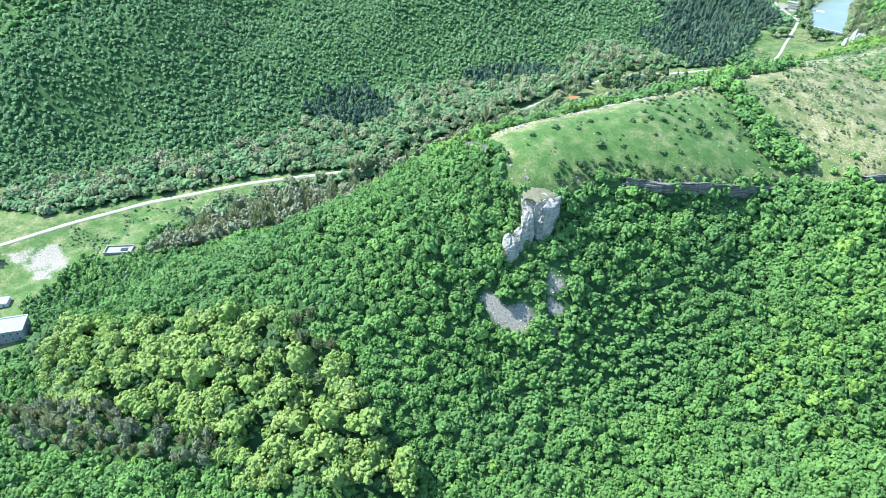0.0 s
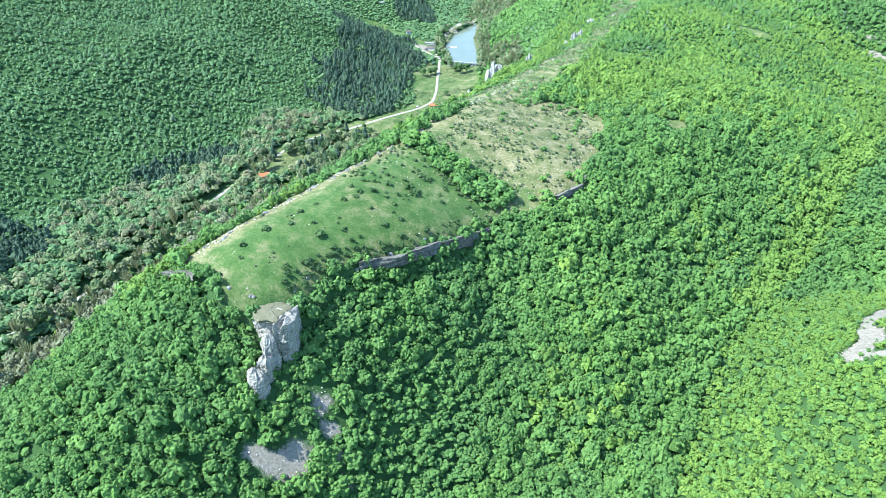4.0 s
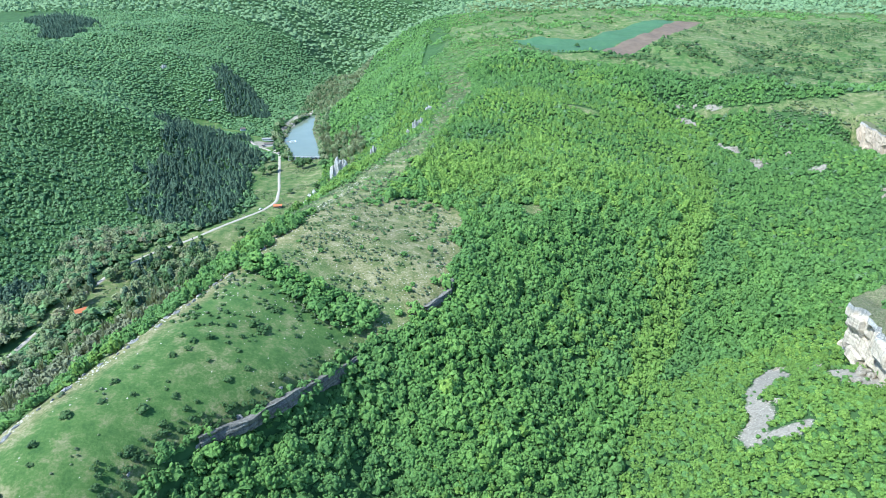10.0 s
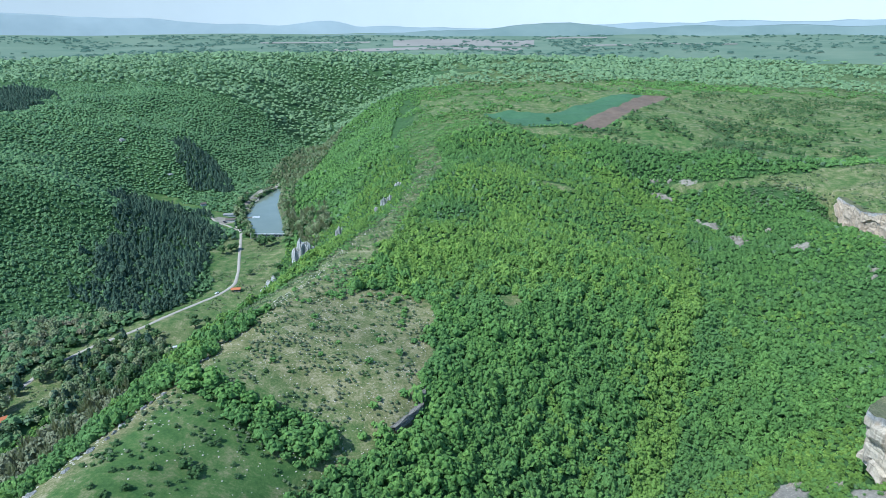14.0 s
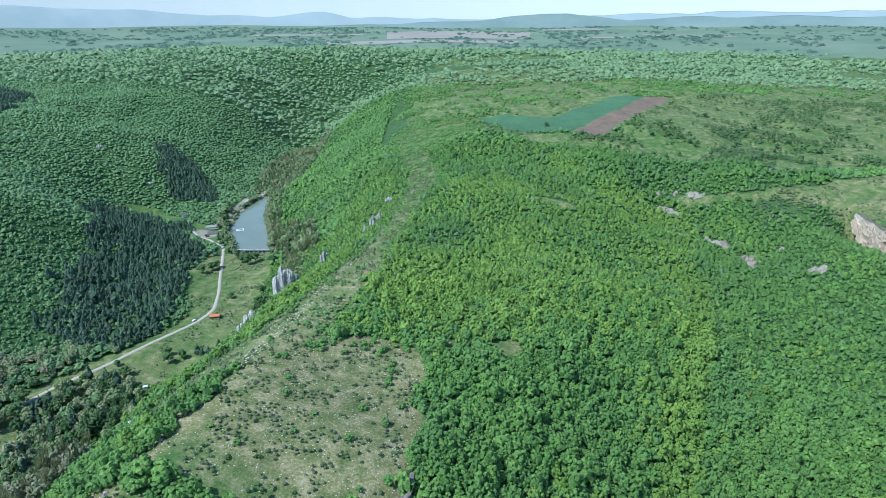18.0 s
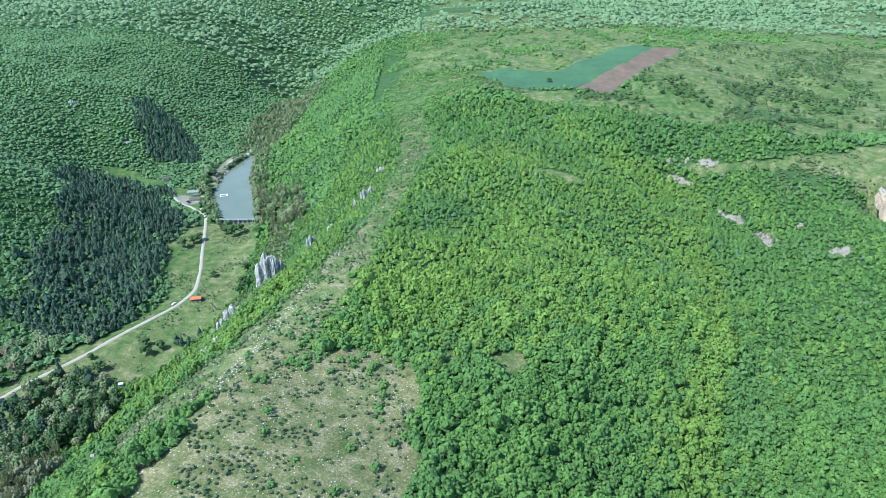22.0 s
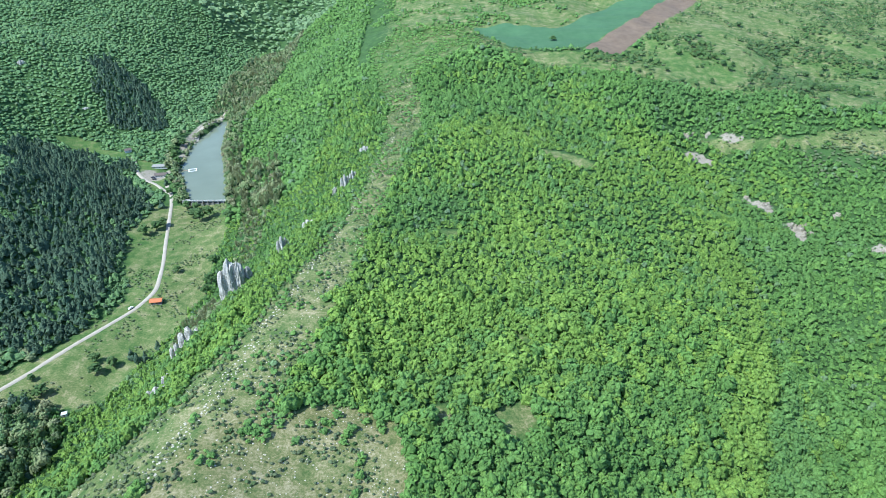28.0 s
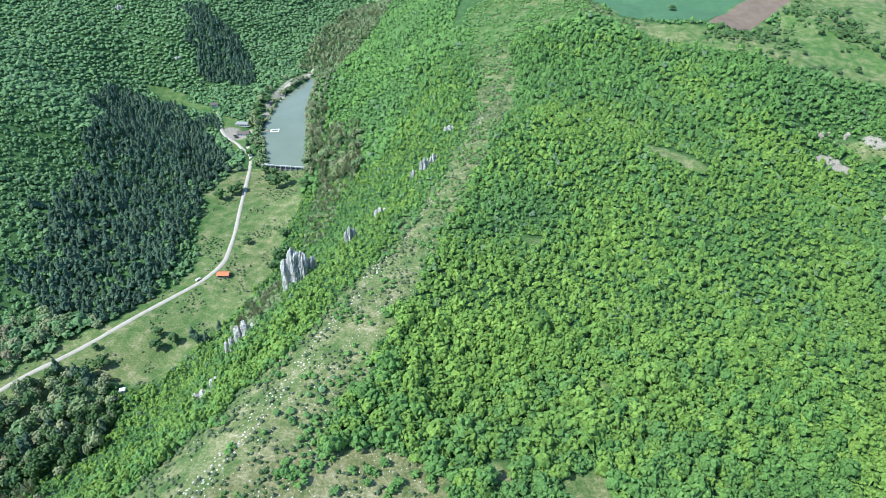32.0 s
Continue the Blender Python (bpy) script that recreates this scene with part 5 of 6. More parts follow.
cliff("cliff_meadow_rim", [(-92, 137), (-78, 152), (-62, 176), (-48, 205)], 4.2, "low grey layered limestone cliff under the meadow edge", ROCK_DARK, 61, below=3, step=0.8, rows=16, bulge=0.7, ledge=1.3)
cliff("cliff_nose", [(-172, 106), (-160, 104), (-146, 99)], 1.6, "broken grey limestone edge at the ridge nose", ROCK_DARK, 62, below=2, bulge=0.9)
cliff("cliff_clearing", [(-20, 246), (-9, 262), (-4, 292)], 2.6, "low grey rock step at the clearing's edge", ROCK_DARK, 63, below=3, bulge=0.7)
cliff("cliff_east_wall", [(415, 645), (414, 628), (413, 602), (419, 582), (421, 550), (420, 520), (424, 470), (430, 430)], 34.0, "tall pale tan limestone cliff with dark clefts", ROCK_TAN, 65, rows=24, bulge=1.2, fall=18, ledge=1.0, forward=2.4, block=3.2, over=1.2)
cliff("cliff_tan", [(246, 288), (224, 275), (208, 266), (203, 262), (203, 254), (207, 240), (199, 220), (188, 196), (178, 160), (160, 100)], 27.0, "tall cream limestone cliff with smooth overhanging faces", ROCK_CREAM, 66, rows=30, bulge=1.2, ledge=0.5, fall=6, below=8, level=74.0, step=1.0, block=4.2, over=3.0)

nose_z = 86.0
spur = crag(-112, 96, nose_z - 24, [(3, -8, -4, 7.5, 8, 23.5, 73), (3.5, -13, -8, 6.5, 8, 22, 74), (2.0, -18.5, -12, 9.5, 9, 23, 75), (0.5, -15, -12, 6, 6, 22, 78)], "flat-topped grey limestone spur below the meadow's tip", ROCK_SPUR, name="rock_spur", taper=0.25)
for dx, dy, dz, w, d, h, seed in [(0, 3, 0, 16, 15, 24.0, 71), (6.5, 1, -3, 7, 14, 26.3, 72), (-6.5, 3, 0, 8, 9, 23.6, 76)]:
    slab = part("rock_slab", crag_mesh("rock_slab", w, d, h, seed, ROCK_SPUR, 0.05, 0.2, 44, 26, 0.95), spur)
    slab.location = (dx, dy, dz)
cap = part("turf_cap", crag_mesh("turf_cap", 14, 12.5, 1.9, 77, TURF_DRY, 0.05, 0.3, 26, 5, 0.6), spur, "dry brownish turf")
cap.location = (-0.5, 1, 22.75)
tower_z = 28.0
crag(-120, 528, tower_z, [(-5, 0, 0, 8, 9, 35, 81), (0, 1, 2, 8, 9, 40, 82), (5, 2, 4, 7, 8, 36, 83), (10, 5, 10, 5, 6, 25, 84), (-4, -5, -10, 8, 8, 22, 85)], "tall fluted grey limestone towers on the valley side", ROCK_FLUTED, name="rock_tower", taper=0.15)
for cx, cy, w, d, h, seed in WEST_CRAGS:
    cz = float(ground_z(cx, cy))
    crag(cx, cy, cz - h * 0.45, [(0, 0, 0, w * 0.55, d * 0.7, h * 1.45, seed), (w * 0.38, d * 0.25, 0.02 * h, w * 0.42, d * 0.5, h * 1.25, seed + 200), (-w * 0.36, -d * 0.2, -0.05 * h, w * 0.45, d * 0.55, h * 1.2, seed + 300), (w * 0.1, -d * 0.42, -0.1 * h, w * 0.4, d * 0.4, h * 0.95, seed + 400), (w * 0.7, d * 0.5, 0, w * 0.3, d * 0.35, h * 1.0, seed + 500)], "weathered grey limestone crag among green shrubs", ROCK_FLUTED, group="crags on the western face")
for cx, cy, spread, count, h, seed in EAST_CRAGS:
    r2 = np.random.default_rng(seed)
    cz = float(ground_z(cx, cy))
    lobes = []
    for k in range(int(count) + 2):
        a, q = r2.uniform(0, 6.28), spread * r2.uniform(0.1, 0.75)
        px, py, hh = q * math.cos(a), q * math.sin(a) * 0.7, h * r2.uniform(0.5, 1.1)
        lobes.append((px, py, float(ground_z(cx + px, cy + py)) - cz - hh * 0.6, r2.uniform(2.0, 5.0), r2.uniform(1.4, 3.2), hh * 1.3, seed + k * 17))
    crag(cx, cy, cz, lobes, "broken pale limestone outcrop in the wooded gorge side", ROCK_PALE, "crags in the eastern gorge")
RIM_LINE = [(-158, 116), (-150, 126), (-143, 150), (-137, 170), (-129, 194), (-123, 218), (-118, 242), (-113, 262), (-108, 290), (-103, 318)]
NOSE_LINE = [(-136, 100), (-124, 97), (-115, 104), (-108, 112), (-103, 128), (-92, 142), (-80, 155), (-68, 173)]
for line, count, lo, hi in ((RIM_LINE, 30, 1.4, 4.6), (NOSE_LINE, 8, 1.2, 2.8)):
    p = np.array(line, float)
    s = np.r_[0, np.cumsum(np.hypot(*np.diff(p, axis=0).T))]
    for k in range(count):
        a = (k + rng.uniform(-0.4, 0.4) + 0.5) / count * s[-1]
        cx, cy = np.interp(a, s, p[:, 0]), np.interp(a, s, p[:, 1])
        bx, by = np.interp(a + 2, s, p[:, 0]) - cx, np.interp(a + 2, s, p[:, 1]) - cy
        cx, cy = cx + rng.normal(0, 1.5), cy + rng.normal(0, 1.5)
        w, h = rng.uniform(lo, hi), rng.uniform(0.5, 1.1)
        thing("rim_rock", cx, cy, float(ground_z(cx, cy)) - 0.5 * h, "low pale limestone ledge at the meadow's edge", "rock", math.degrees(math.atan2(by, bx)) + rng.uniform(-20, 20), "rocks on the rim", crag_mesh("rim_rock", w, w * rng.uniform(0.4, 0.7), h * 1.5, 140 + k, ROCK, 0.15, 0.5, 16, 6, 0.5))
# Loose stones on the stony turf and the screes
x, y = strew(rng, -170, 200, 50, 860, 1.7)
c = cover(x, y)
north = np.clip((y - 215 + 0.4 * x + 60) / 25, 0, 1)
lump = lattice(x, y, 12, 55) * 0.6 + lattice(x, y, 4, 56) * 0.4
rim_d = near_line(x, y, [(-155, 116), (-137, 168), (-116, 262), (-101, 330), (-80, 420), (-50, 540), (-22, 700)])[0]
chance = np.where(c["scree"] > 0, 0.5, np.where(rim_d < 3.2, 0.8, np.where(c["crest"] > 0, 0.22, np.where(c["meadow"] > 0, 0.05 + 0.30 * north, 0))))
pick = (rng.random(len(x)) < chance * np.clip(lump * 2.2 - 0.4, 0.1, 1.2))
size = rng.uniform(0.14, 0.42, len(x)) * np.where(rim_d < 3.2, 1.5, 1.0)
tint = rng.random(len(x))
STONES = [clump(seeds, (0, 0, 0.1), 1.0, 0.6, -0.1) for _ in range(8)]
plant("loose_stones", STONES, pick, STONE, "small pale stones strewn over the turf and screes", category="stones")

# Shrubs that hang on the meadow's south-eastern edge
x, y = strew(rng, -135, -30, 88, 225, 2.6)
d, side, along = near_line(x, y, [(-130, 95), (-106, 110), (-99, 130), (-80, 153), (-64, 177), (-50, 206)])
ok = (side > 0) & (d < 3 + 9 * lattice(along, along * 0, 22, 58)) & (rng.random(len(x)) < np.where(along < 78, 0.75, 0.34)) & (along > 22)
size, tint = rng.uniform(0.8, 1.9, len(x)), rng.random(len(x)) * 0.6
plant("edge_shrubs", NEAR, ok, LEAF_BUSH, "dark shrubs hanging over the meadow's edge", tall=0.9, category="shrubs")


# ---- single trees and bushes ----
def limb_mesh(name, pieces, mat):
    """Tapered stems: start, end, radius below, radius above."""
    vs, fs = [], []
    for (a, b, r0, r1) in pieces:
        a, b = np.array(a, float), np.array(b, float)
        w = (b - a) / np.linalg.norm(b - a)
        u = np.cross(w, (0.31, 0.87, 0.2))
        u /= np.linalg.norm(u)
        v = np.cross(w, u)
        n = len(vs)
        for q, r in ((a, r0), (b, r1)):
            vs += [q + r * (math.cos(t) * u + math.sin(t) * v) for t in np.arange(6) * math.pi / 3]
        fs += [(n + k, n + (k + 1) % 6, n + 6 + (k + 1) % 6, n + 6 + k) for k in range(6)]
    return poly_mesh(name, vs, fs, mat)


def leaf_crown(rng, clumps, flat=0.85, lift=0.95):
    out = [clump(rng, (0, 0, lift), 0.72, 0.85, -0.4)]
    for k in range(clumps):
        a, e = k * 2.4 + rng.uniform(-0.6, 0.6), rng.uniform(-0.35, 1.35)
        r = rng.uniform(0.5, 0.92)
        out.append(clump(rng, (r * math.cos(a) * math.cos(e), r * math.sin(a) * math.cos(e), lift + 0.78 * flat * math.sin(e)), rng.uniform(0.2, 0.38) * (0.66 if clumps > 30 else 1), 0.85, -0.1))
    return join(out)


def make_tree(name, label, mat, rng, clumps=16, lift=0.95, trunk=0.07, category="tree", group=""):
    """One tree of unit radius with a trunk, limbs and a crown of leaf clumps, set aside to be copied."""
    base = thing(name, 0, 0, 0, label, category, group=group)
    arms = [((0, 0, -0.3), (0.02, 0.01, lift), trunk, trunk * 0.5)]
    for k in range(4):
        a = k * 1.6 + rng.uniform(0, 0.8)
        arms.append(((0, 0, lift * 0.45), (0.5 * math.cos(a), 0.5 * math.sin(a), lift * 1.05), trunk * 0.5, trunk * 0.2))
    part("trunk", limb_mesh("trunk", arms, BARK), base)
    v, f = leaf_crown(rng, clumps, lift=lift)
    part("crown", mesh_of("crown", v, f, mat, False, [("tint", np.full(len(v), rng.uniform(0.2, 0.8)))]), base)
    return base


def make_conifer(name, label, rng, group=""):
    base = thing(name, 0, 0, 0, label, "conifer", group=group)
    part("trunk", limb_mesh("trunk", [((0, 0, -0.2), (0, 0, 2.6), 0.09, 0.02)], BARK), base)
    v, f = crown_pine(rng, 8, 3)
    part("crown", mesh_of("crown", v, f, NEEDLE, False, [("tint", np.full(len(v), 0.6))]), base)
    return base


def make_bare(name, label, rng, group=""):
    base = thing(name, 0, 0, 0, label, "tree", group=group)
    part("trunk", limb_mesh("trunk", [((0, 0, -0.3), (0, 0, 1.1), 0.06, 0.03)], BARK), base)
    v, f = join([crown_bare(rng), crown_bare(rng), crown_bare(rng)])
    part("crown", mesh_of("crown", v, f, TWIG_GREY, False, [("tint", np.full(len(v), 0.5))]), base)
    return base


def set_out(masters, places, rng, lo, hi, tall=1.0, sink=0.1):
    """Put the masters and their copies on the ground at the given places."""
    for k, q in enumerate(places):
        r = q[2] if len(q) > 2 else rng.uniform(lo, hi)
        m = pose(q[0], q[1], float(ground_z(q[0], q[1])) - sink, 0, 0, rng.uniform(0, 360)) @ Matrix.Diagonal((r, r * rng.uniform(0.9, 1.1), r * tall * rng.uniform(0.85, 1.15), 1))
        if k < len(masters):
            masters[k].matrix_basis = m
        else:
            copy = copy_thing(masters[k % len(masters)], pose(0, 0, 0))
            copy.matrix_basis = m


tr = np.random.default_rng(23)
GREEN_BUSHES = [(-136, 119), (-132, 131), (-122, 159), (-114, 181), (-108, 178), (-112, 168), (-108, 173), (-96, 182), (-91, 179), (-91, 200, 3.0), (-87, 197, 2.8), (-90, 163), (-85, 171), (-111, 140, 2.7), (-125, 150), (-103, 182), (-108, 210), (-99, 169), (-133, 112), (-137, 102), (-99, 146), (-82, 163), (-90, 164), (-77, 208), (-100, 195), (-104, 204), (-95, 206), (-115, 196), (-118, 206), (-111, 190)]
set_out([make_tree("bush", "round dark green bush on the ridge meadow", LEAF_BUSH, tr, 14, 0.6, 0.05, "bush", "bushes on the green meadow") for _ in range(5)], GREEN_BUSHES, tr, 1.2, 2.1, 0.8, 0.3)
UPPER_BUSHES = [(-67, 313), (-58, 286), (-35, 286, 2.7), (-32, 311), (-21, 302, 3.0), (-30, 256, 2.4), (-28, 261), (-78, 274), (-92, 283), (-33, 240, 2.6), (-29, 247), (-17, 267, 2.8), (-40, 226), (-22, 338, 2.6), (-21, 350, 2.4), (-21, 359), (-27, 372), (-64, 367, 2.2), (-55, 372), (-44, 375), (-36, 376), (-37, 371), (-26, 374, 2.6), (-21, 379), (-14, 374), (-52, 378), (-48, 365), (-69, 367), (-29, 366), (-3, 341, 3.0), (-10, 323, 2.6), (-14, 318), (-6, 334, 3.0), (-52, 300), (-46, 322)]
set_out([make_tree("bush", "rounded green bush on the stony upper meadow", LEAF_OAK, tr, 14, 0.6, 0.05, "bush", "bushes on the stony meadow") for _ in range(5)], UPPER_BUSHES, tr, 1.4, 2.4, 0.85, 0.3)
set_out([make_tree("oak_tree", "fresh green oak with a round leafy crown", LEAF_OAK, tr, 15, 0.85, 0.07, "tree", "oaks on the slope below the spur") for _ in range(7)], [(a, b, r * 1.15) for a, b, r in OAK_TREES], tr, 2, 3, 0.9, 1.1)
SMALL_BUSHES = [(float(a), float(b), float(r)) for a, b, r in zip(tr.uniform(-120, 5, 420), tr.uniform(215, 392, 420), tr.uniform(0.7, 1.5, 420)) if ring_depth(a, b, MEADOW) > 2 and ring_depth(a, b, BELT) < 0 and lattice(a, b, 17, 91) > 0.38][:150]
set_out([make_tree("small_bush", "low dark green bush on stony turf", LEAF_BUSH, tr, 8, 0.5, 0.05, "bush", "low bushes on the stony meadow") for _ in range(5)], SMALL_BUSHES, tr, 1, 2, 0.75, 0.2)
GREEN_TUFTS = [(float(a), float(b), float(r)) for a, b, r in zip(tr.uniform(-125, -60, 260), tr.uniform(125, 245, 260), tr.uniform(0.7, 1.7, 260)) if ring_depth(a, b, MEADOW) > 2 and ring_depth(a, b, BELT) < 0 and lattice(a, b, 14, 93) + 0.004 * (b - 180) > 0.48][:70]
set_out([make_tree("small_bush", "low dark green bush on the green meadow", LEAF_BUSH, tr, 8, 0.5, 0.05, "bush", "low bushes on the green meadow") for _ in range(4)], GREEN_TUFTS, tr, 1, 2, 0.75, 0.2)
ROW_BUSHES = [(-2, 348, 2.6), (-1, 341, 2.4), (-2, 335, 2.6), (-5, 326, 2.2), (-22, 356, 1.9), (-22, 350, 1.8), (-22, 342, 2.0), (-21, 332, 1.7), (-69, 327, 2.6), (-67, 368, 2.4), (-55, 374, 2.2), (-38, 376, 2.4), (-33, 381, 2.4), (-28, 370, 2.5), (-15, 378, 2.3)]
set_out([make_tree("bush", "rounded green bush in a row on the stony meadow", LEAF_OAK, tr, 14, 0.6, 0.05, "bush", "bushes in rows on the stony meadow") for _ in range(3)], ROW_BUSHES, tr, 1.4, 2.4, 0.85, 0.3)
set_out([make_conifer("spruce", "dark green spruce standing in the valley meadow", tr, "spruces in the valley") for _ in range(3)], VALLEY_CONIFERS, tr, 2.5, 3.5, 1.35, 0.2)
set_out([make_tree("meadow_tree", "broad green tree in the valley meadow", LEAF_BUSH, tr, 20, 1.05, 0.07, "tree", "trees in the valley") for _ in range(4)], [(q[0], q[1], q[2] * 1.3) for q in VALLEY_TREES], tr, 3, 4.5, 0.95)
set_out([make_tree("poplar", "tall yellowish olive tree at the foot of the ridge", LEAF_PALE, tr, 44, 1.3, 0.06, "tree", "pale trees at the ridge foot") for _ in range(4)], [(q[0], q[1], q[2] * 1.12) for q in OLIVE_TREES], tr, 4, 5.5, 1.15)
set_out([make_bare("bare_tree", "grey leafless tree among green woods", tr, "leafless trees at the ridge foot") for _ in range(4)], GREY_TREES, tr, 3.2, 4.4, 1.5)
set_out([make_tree("pasture_tree", "dark round tree standing alone in the pasture", LEAF_BUSH, tr, 14, 0.9, 0.07, "tree", "trees on the pasture") for _ in range(3)], PASTURE_TREES, tr, 4, 5, 0.85)


# ---- buildings and built things ----
def box_mesh(name, w, d, h, mat, z=0.0, bevel=0.04):
    bm = bmesh.new()
    bmesh.ops.create_cube(bm, size=1, matrix=Matrix.Translation((0, 0, z + h / 2)) @ Matrix.Diagonal((w, d, h, 1)))
    if bevel:
        bmesh.ops.bevel(bm, geom=bm.edges[:], offset=bevel, segments=1, affect="EDGES")
    me = bpy.data.meshes.new(name)
    bm.to_mesh(me)
    bm.free()
    me.materials.append(mat)
    return me


def box_part(name, parent, size, at, mat, label="", turn=(0, 0, 0)):
    ob = part(name, box_mesh(name, *size, mat), parent, label)
    ob.matrix_basis = pose(*at, *turn)
    return ob


def gable_mesh(name, w, d, rise, mat, over=0.4, thick=0.18):
    """A ridged roof, ridge along x, with thickness."""
    v, f = [], []
    for s, t in ((0, 0), (1, -thick)):
        v += [(-w / 2 - over, -d / 2 - over, t), (w / 2 + over, -d / 2 - over, t), (w / 2 + over, 0, rise + t), (-w / 2 - over, 0, rise + t), (w / 2 + over, d / 2 + over, t), (-w / 2 - over, d / 2 + over, t)]
    f = [(0, 1, 2, 3), (3, 2, 4, 5), (6, 9, 8, 7), (9, 11, 10, 8), (0, 6, 7, 1), (5, 4, 10, 11), (0, 3, 9, 6), (3, 5, 11, 9), (1, 7, 8, 2), (2, 8, 10, 4)]
    return poly_mesh(name, v, f, mat)


def windows_on(parent, count, width, at, along, mat, w=1.0, h=1.2):
    """Framed windows set in a wall, one part each with pane and sill."""
    for k in range(count):
        off = (k + 0.5) / count * width - width / 2
        frame_ = box_part("window", parent, (w, 0.16, h) if along == "x" else (0.16, w, h), (at[0] + (off if along == "x" else 0), at[1] + (0 if along == "x" else off), at[2]), WHITE_WALL)
        pane = part("pane", box_mesh("pane", *((w * 0.8, 0.2, h * 0.8) if along == "x" else (0.2, w * 0.8, h * 0.8)), DARK_HOLE, h * 0.1, 0.01), frame_)
        pane.location = (0, 0, 0)


def gz1(px, py):
    return float(ground_z(px, py))


# picnic hut with an orange roof beside the road
hut = thing("picnic_hut", -200, 585, gz1(-200, 585), "open timber picnic hut with an orange roof", "hut", 8)
for px in (-3.6, 0, 3.6):
    for py in (-2, 2):
        box_part("post", hut, (0.2, 0.2, 2.4), (px, py, 0), WOOD)
box_part("floor_slab", hut, (8.4, 5.2, 0.25), (0, 0, -0.12), CONCRETE)
roof = part("roof", gable_mesh("roof", 8.4, 5.0, 1.3, ROOF_ORANGE), hut, "orange sheet roof")
roof.location = (0, 0, 2.45)
for py in (-2.1, 2.1):
    box_part("beam", hut, (8.6, 0.18, 0.2), (0, py, 2.3), WOOD)
box_part("table", hut, (2.4, 0.9, 0.08), (0, 0, 0.85), WOOD)
for py in (-0.9, 0.9):
    box_part("bench", hut, (2.4, 0.35, 0.35), (0, py, 0.12), WOOD)


def car(px, py, turn, paint, label):
    c = thing("car", px, py, gz1(px, py) + 0.3, label, "car", turn)
    bm = bmesh.new()
    side = [(-2.1, 0.35), (-2.15, 0.75), (-1.6, 0.9), (-1.0, 1.42), (0.7, 1.45), (1.3, 0.95), (2.0, 0.82), (2.12, 0.4)]
    rows = [[bm.verts.new((a, s * (0.85 if b < 1 else 0.66), b)) for a, b in side] for s in (-1, 1)]
    bm.faces.new(rows[0])
    bm.faces.new(rows[1][::-1])
    for k in range(len(side)):
        q = (k + 1) % len(side)
        bm.faces.new((rows[0][k], rows[1][k], rows[1][q], rows[0][q]))
    bmesh.ops.recalc_face_normals(bm, faces=bm.faces)
    bmesh.ops.bevel(bm, geom=bm.edges[:], offset=0.07, segments=2, affect="EDGES")
    me = bpy.data.meshes.new("body")
    bm.to_mesh(me)
    bm.free()
    me.materials.append(paint)
    part("body", me, c)
    for s, a in ((-0.74, 0), (0.74, 0)):
        box_part("side_window", c, (1.5, 0.06, 0.34), (-0.15, s, 0.98), DARK_HOLE)
    box_part("windscreen", c, (0.06, 1.15, 0.5), (1.02, 0, 0.98), DARK_HOLE, turn=(0, -48, 0))
    box_part("rear_window", c, (0.06, 1.1, 0.46), (-1.32, 0, 0.98), DARK_HOLE, turn=(0, 48, 0))
    for wx in (-1.3, 1.3):
        for wy in (-0.82, 0.82):
            bm = bmesh.new()
            bmesh.ops.create_cone(bm, cap_ends=True, segments=14, radius1=0.33, radius2=0.33, depth=0.2, matrix=pose(0, 0, 0, 90, 0, 0))
            me = bpy.data.meshes.new("wheel")
            bm.to_mesh(me)
            bm.free()
            me.materials.append(RUBBER)
            w = part("wheel", me, c)
            w.location = (wx, wy, 0.33)
            bm = bmesh.new()
            bmesh.ops.create_cone(bm, cap_ends=True, segments=10, radius1=0.19, radius2=0.19, depth=0.23, matrix=pose(0, 0, 0, 90, 0, 0))
            me = bpy.data.meshes.new("rim")
            bm.to_mesh(me)
            bm.free()
            me.materials.append(CONCRETE)
            part("rim", me, w)
    return c


car(-216, 577, 60, PAINT_WHITE, "small white car on the gravel road")
car(-284, 812, 10, PAINT_DARK, "dark parked car on the lakeside yard")
car(-281, 808, 15, PAINT_DARK, "dark parked car on the lakeside yard")

# dam with open sluice bays
dam = thing("dam", -207, 748, 0.5, "low concrete dam with open sluice bays", "dam", 0)
box_part("weir_wall", dam, (42, 2.2, 3.6), (0, 0.8, -0.5), CONCRETE)
box_part("walkway", dam, (42, 1.8, 0.45), (0, -0.4, 5.6), CONCRETE, "pale concrete walkway")
for k in range(9):
    box_part("pier", dam, (0.8, 2.2, 6.2), (-20 + k * 5.0, -0.5, -0.5), CONCRETE)
for k in range(2):
    box_part("rail", dam, (42, 0.08, 0.08), (0, -1.2, 6.4 + k * 0.45), PAINT_WHITE)
for k in range(15):
    box_part("rail_post", dam, (0.1, 0.1, 1.0), (-20.5 + k * 2.93, -1.2, 6.0), PAINT_WHITE)
box_part("abutment", dam, (7, 4, 6.4), (-21.5, 1.2, -0.5), CONCRETE)

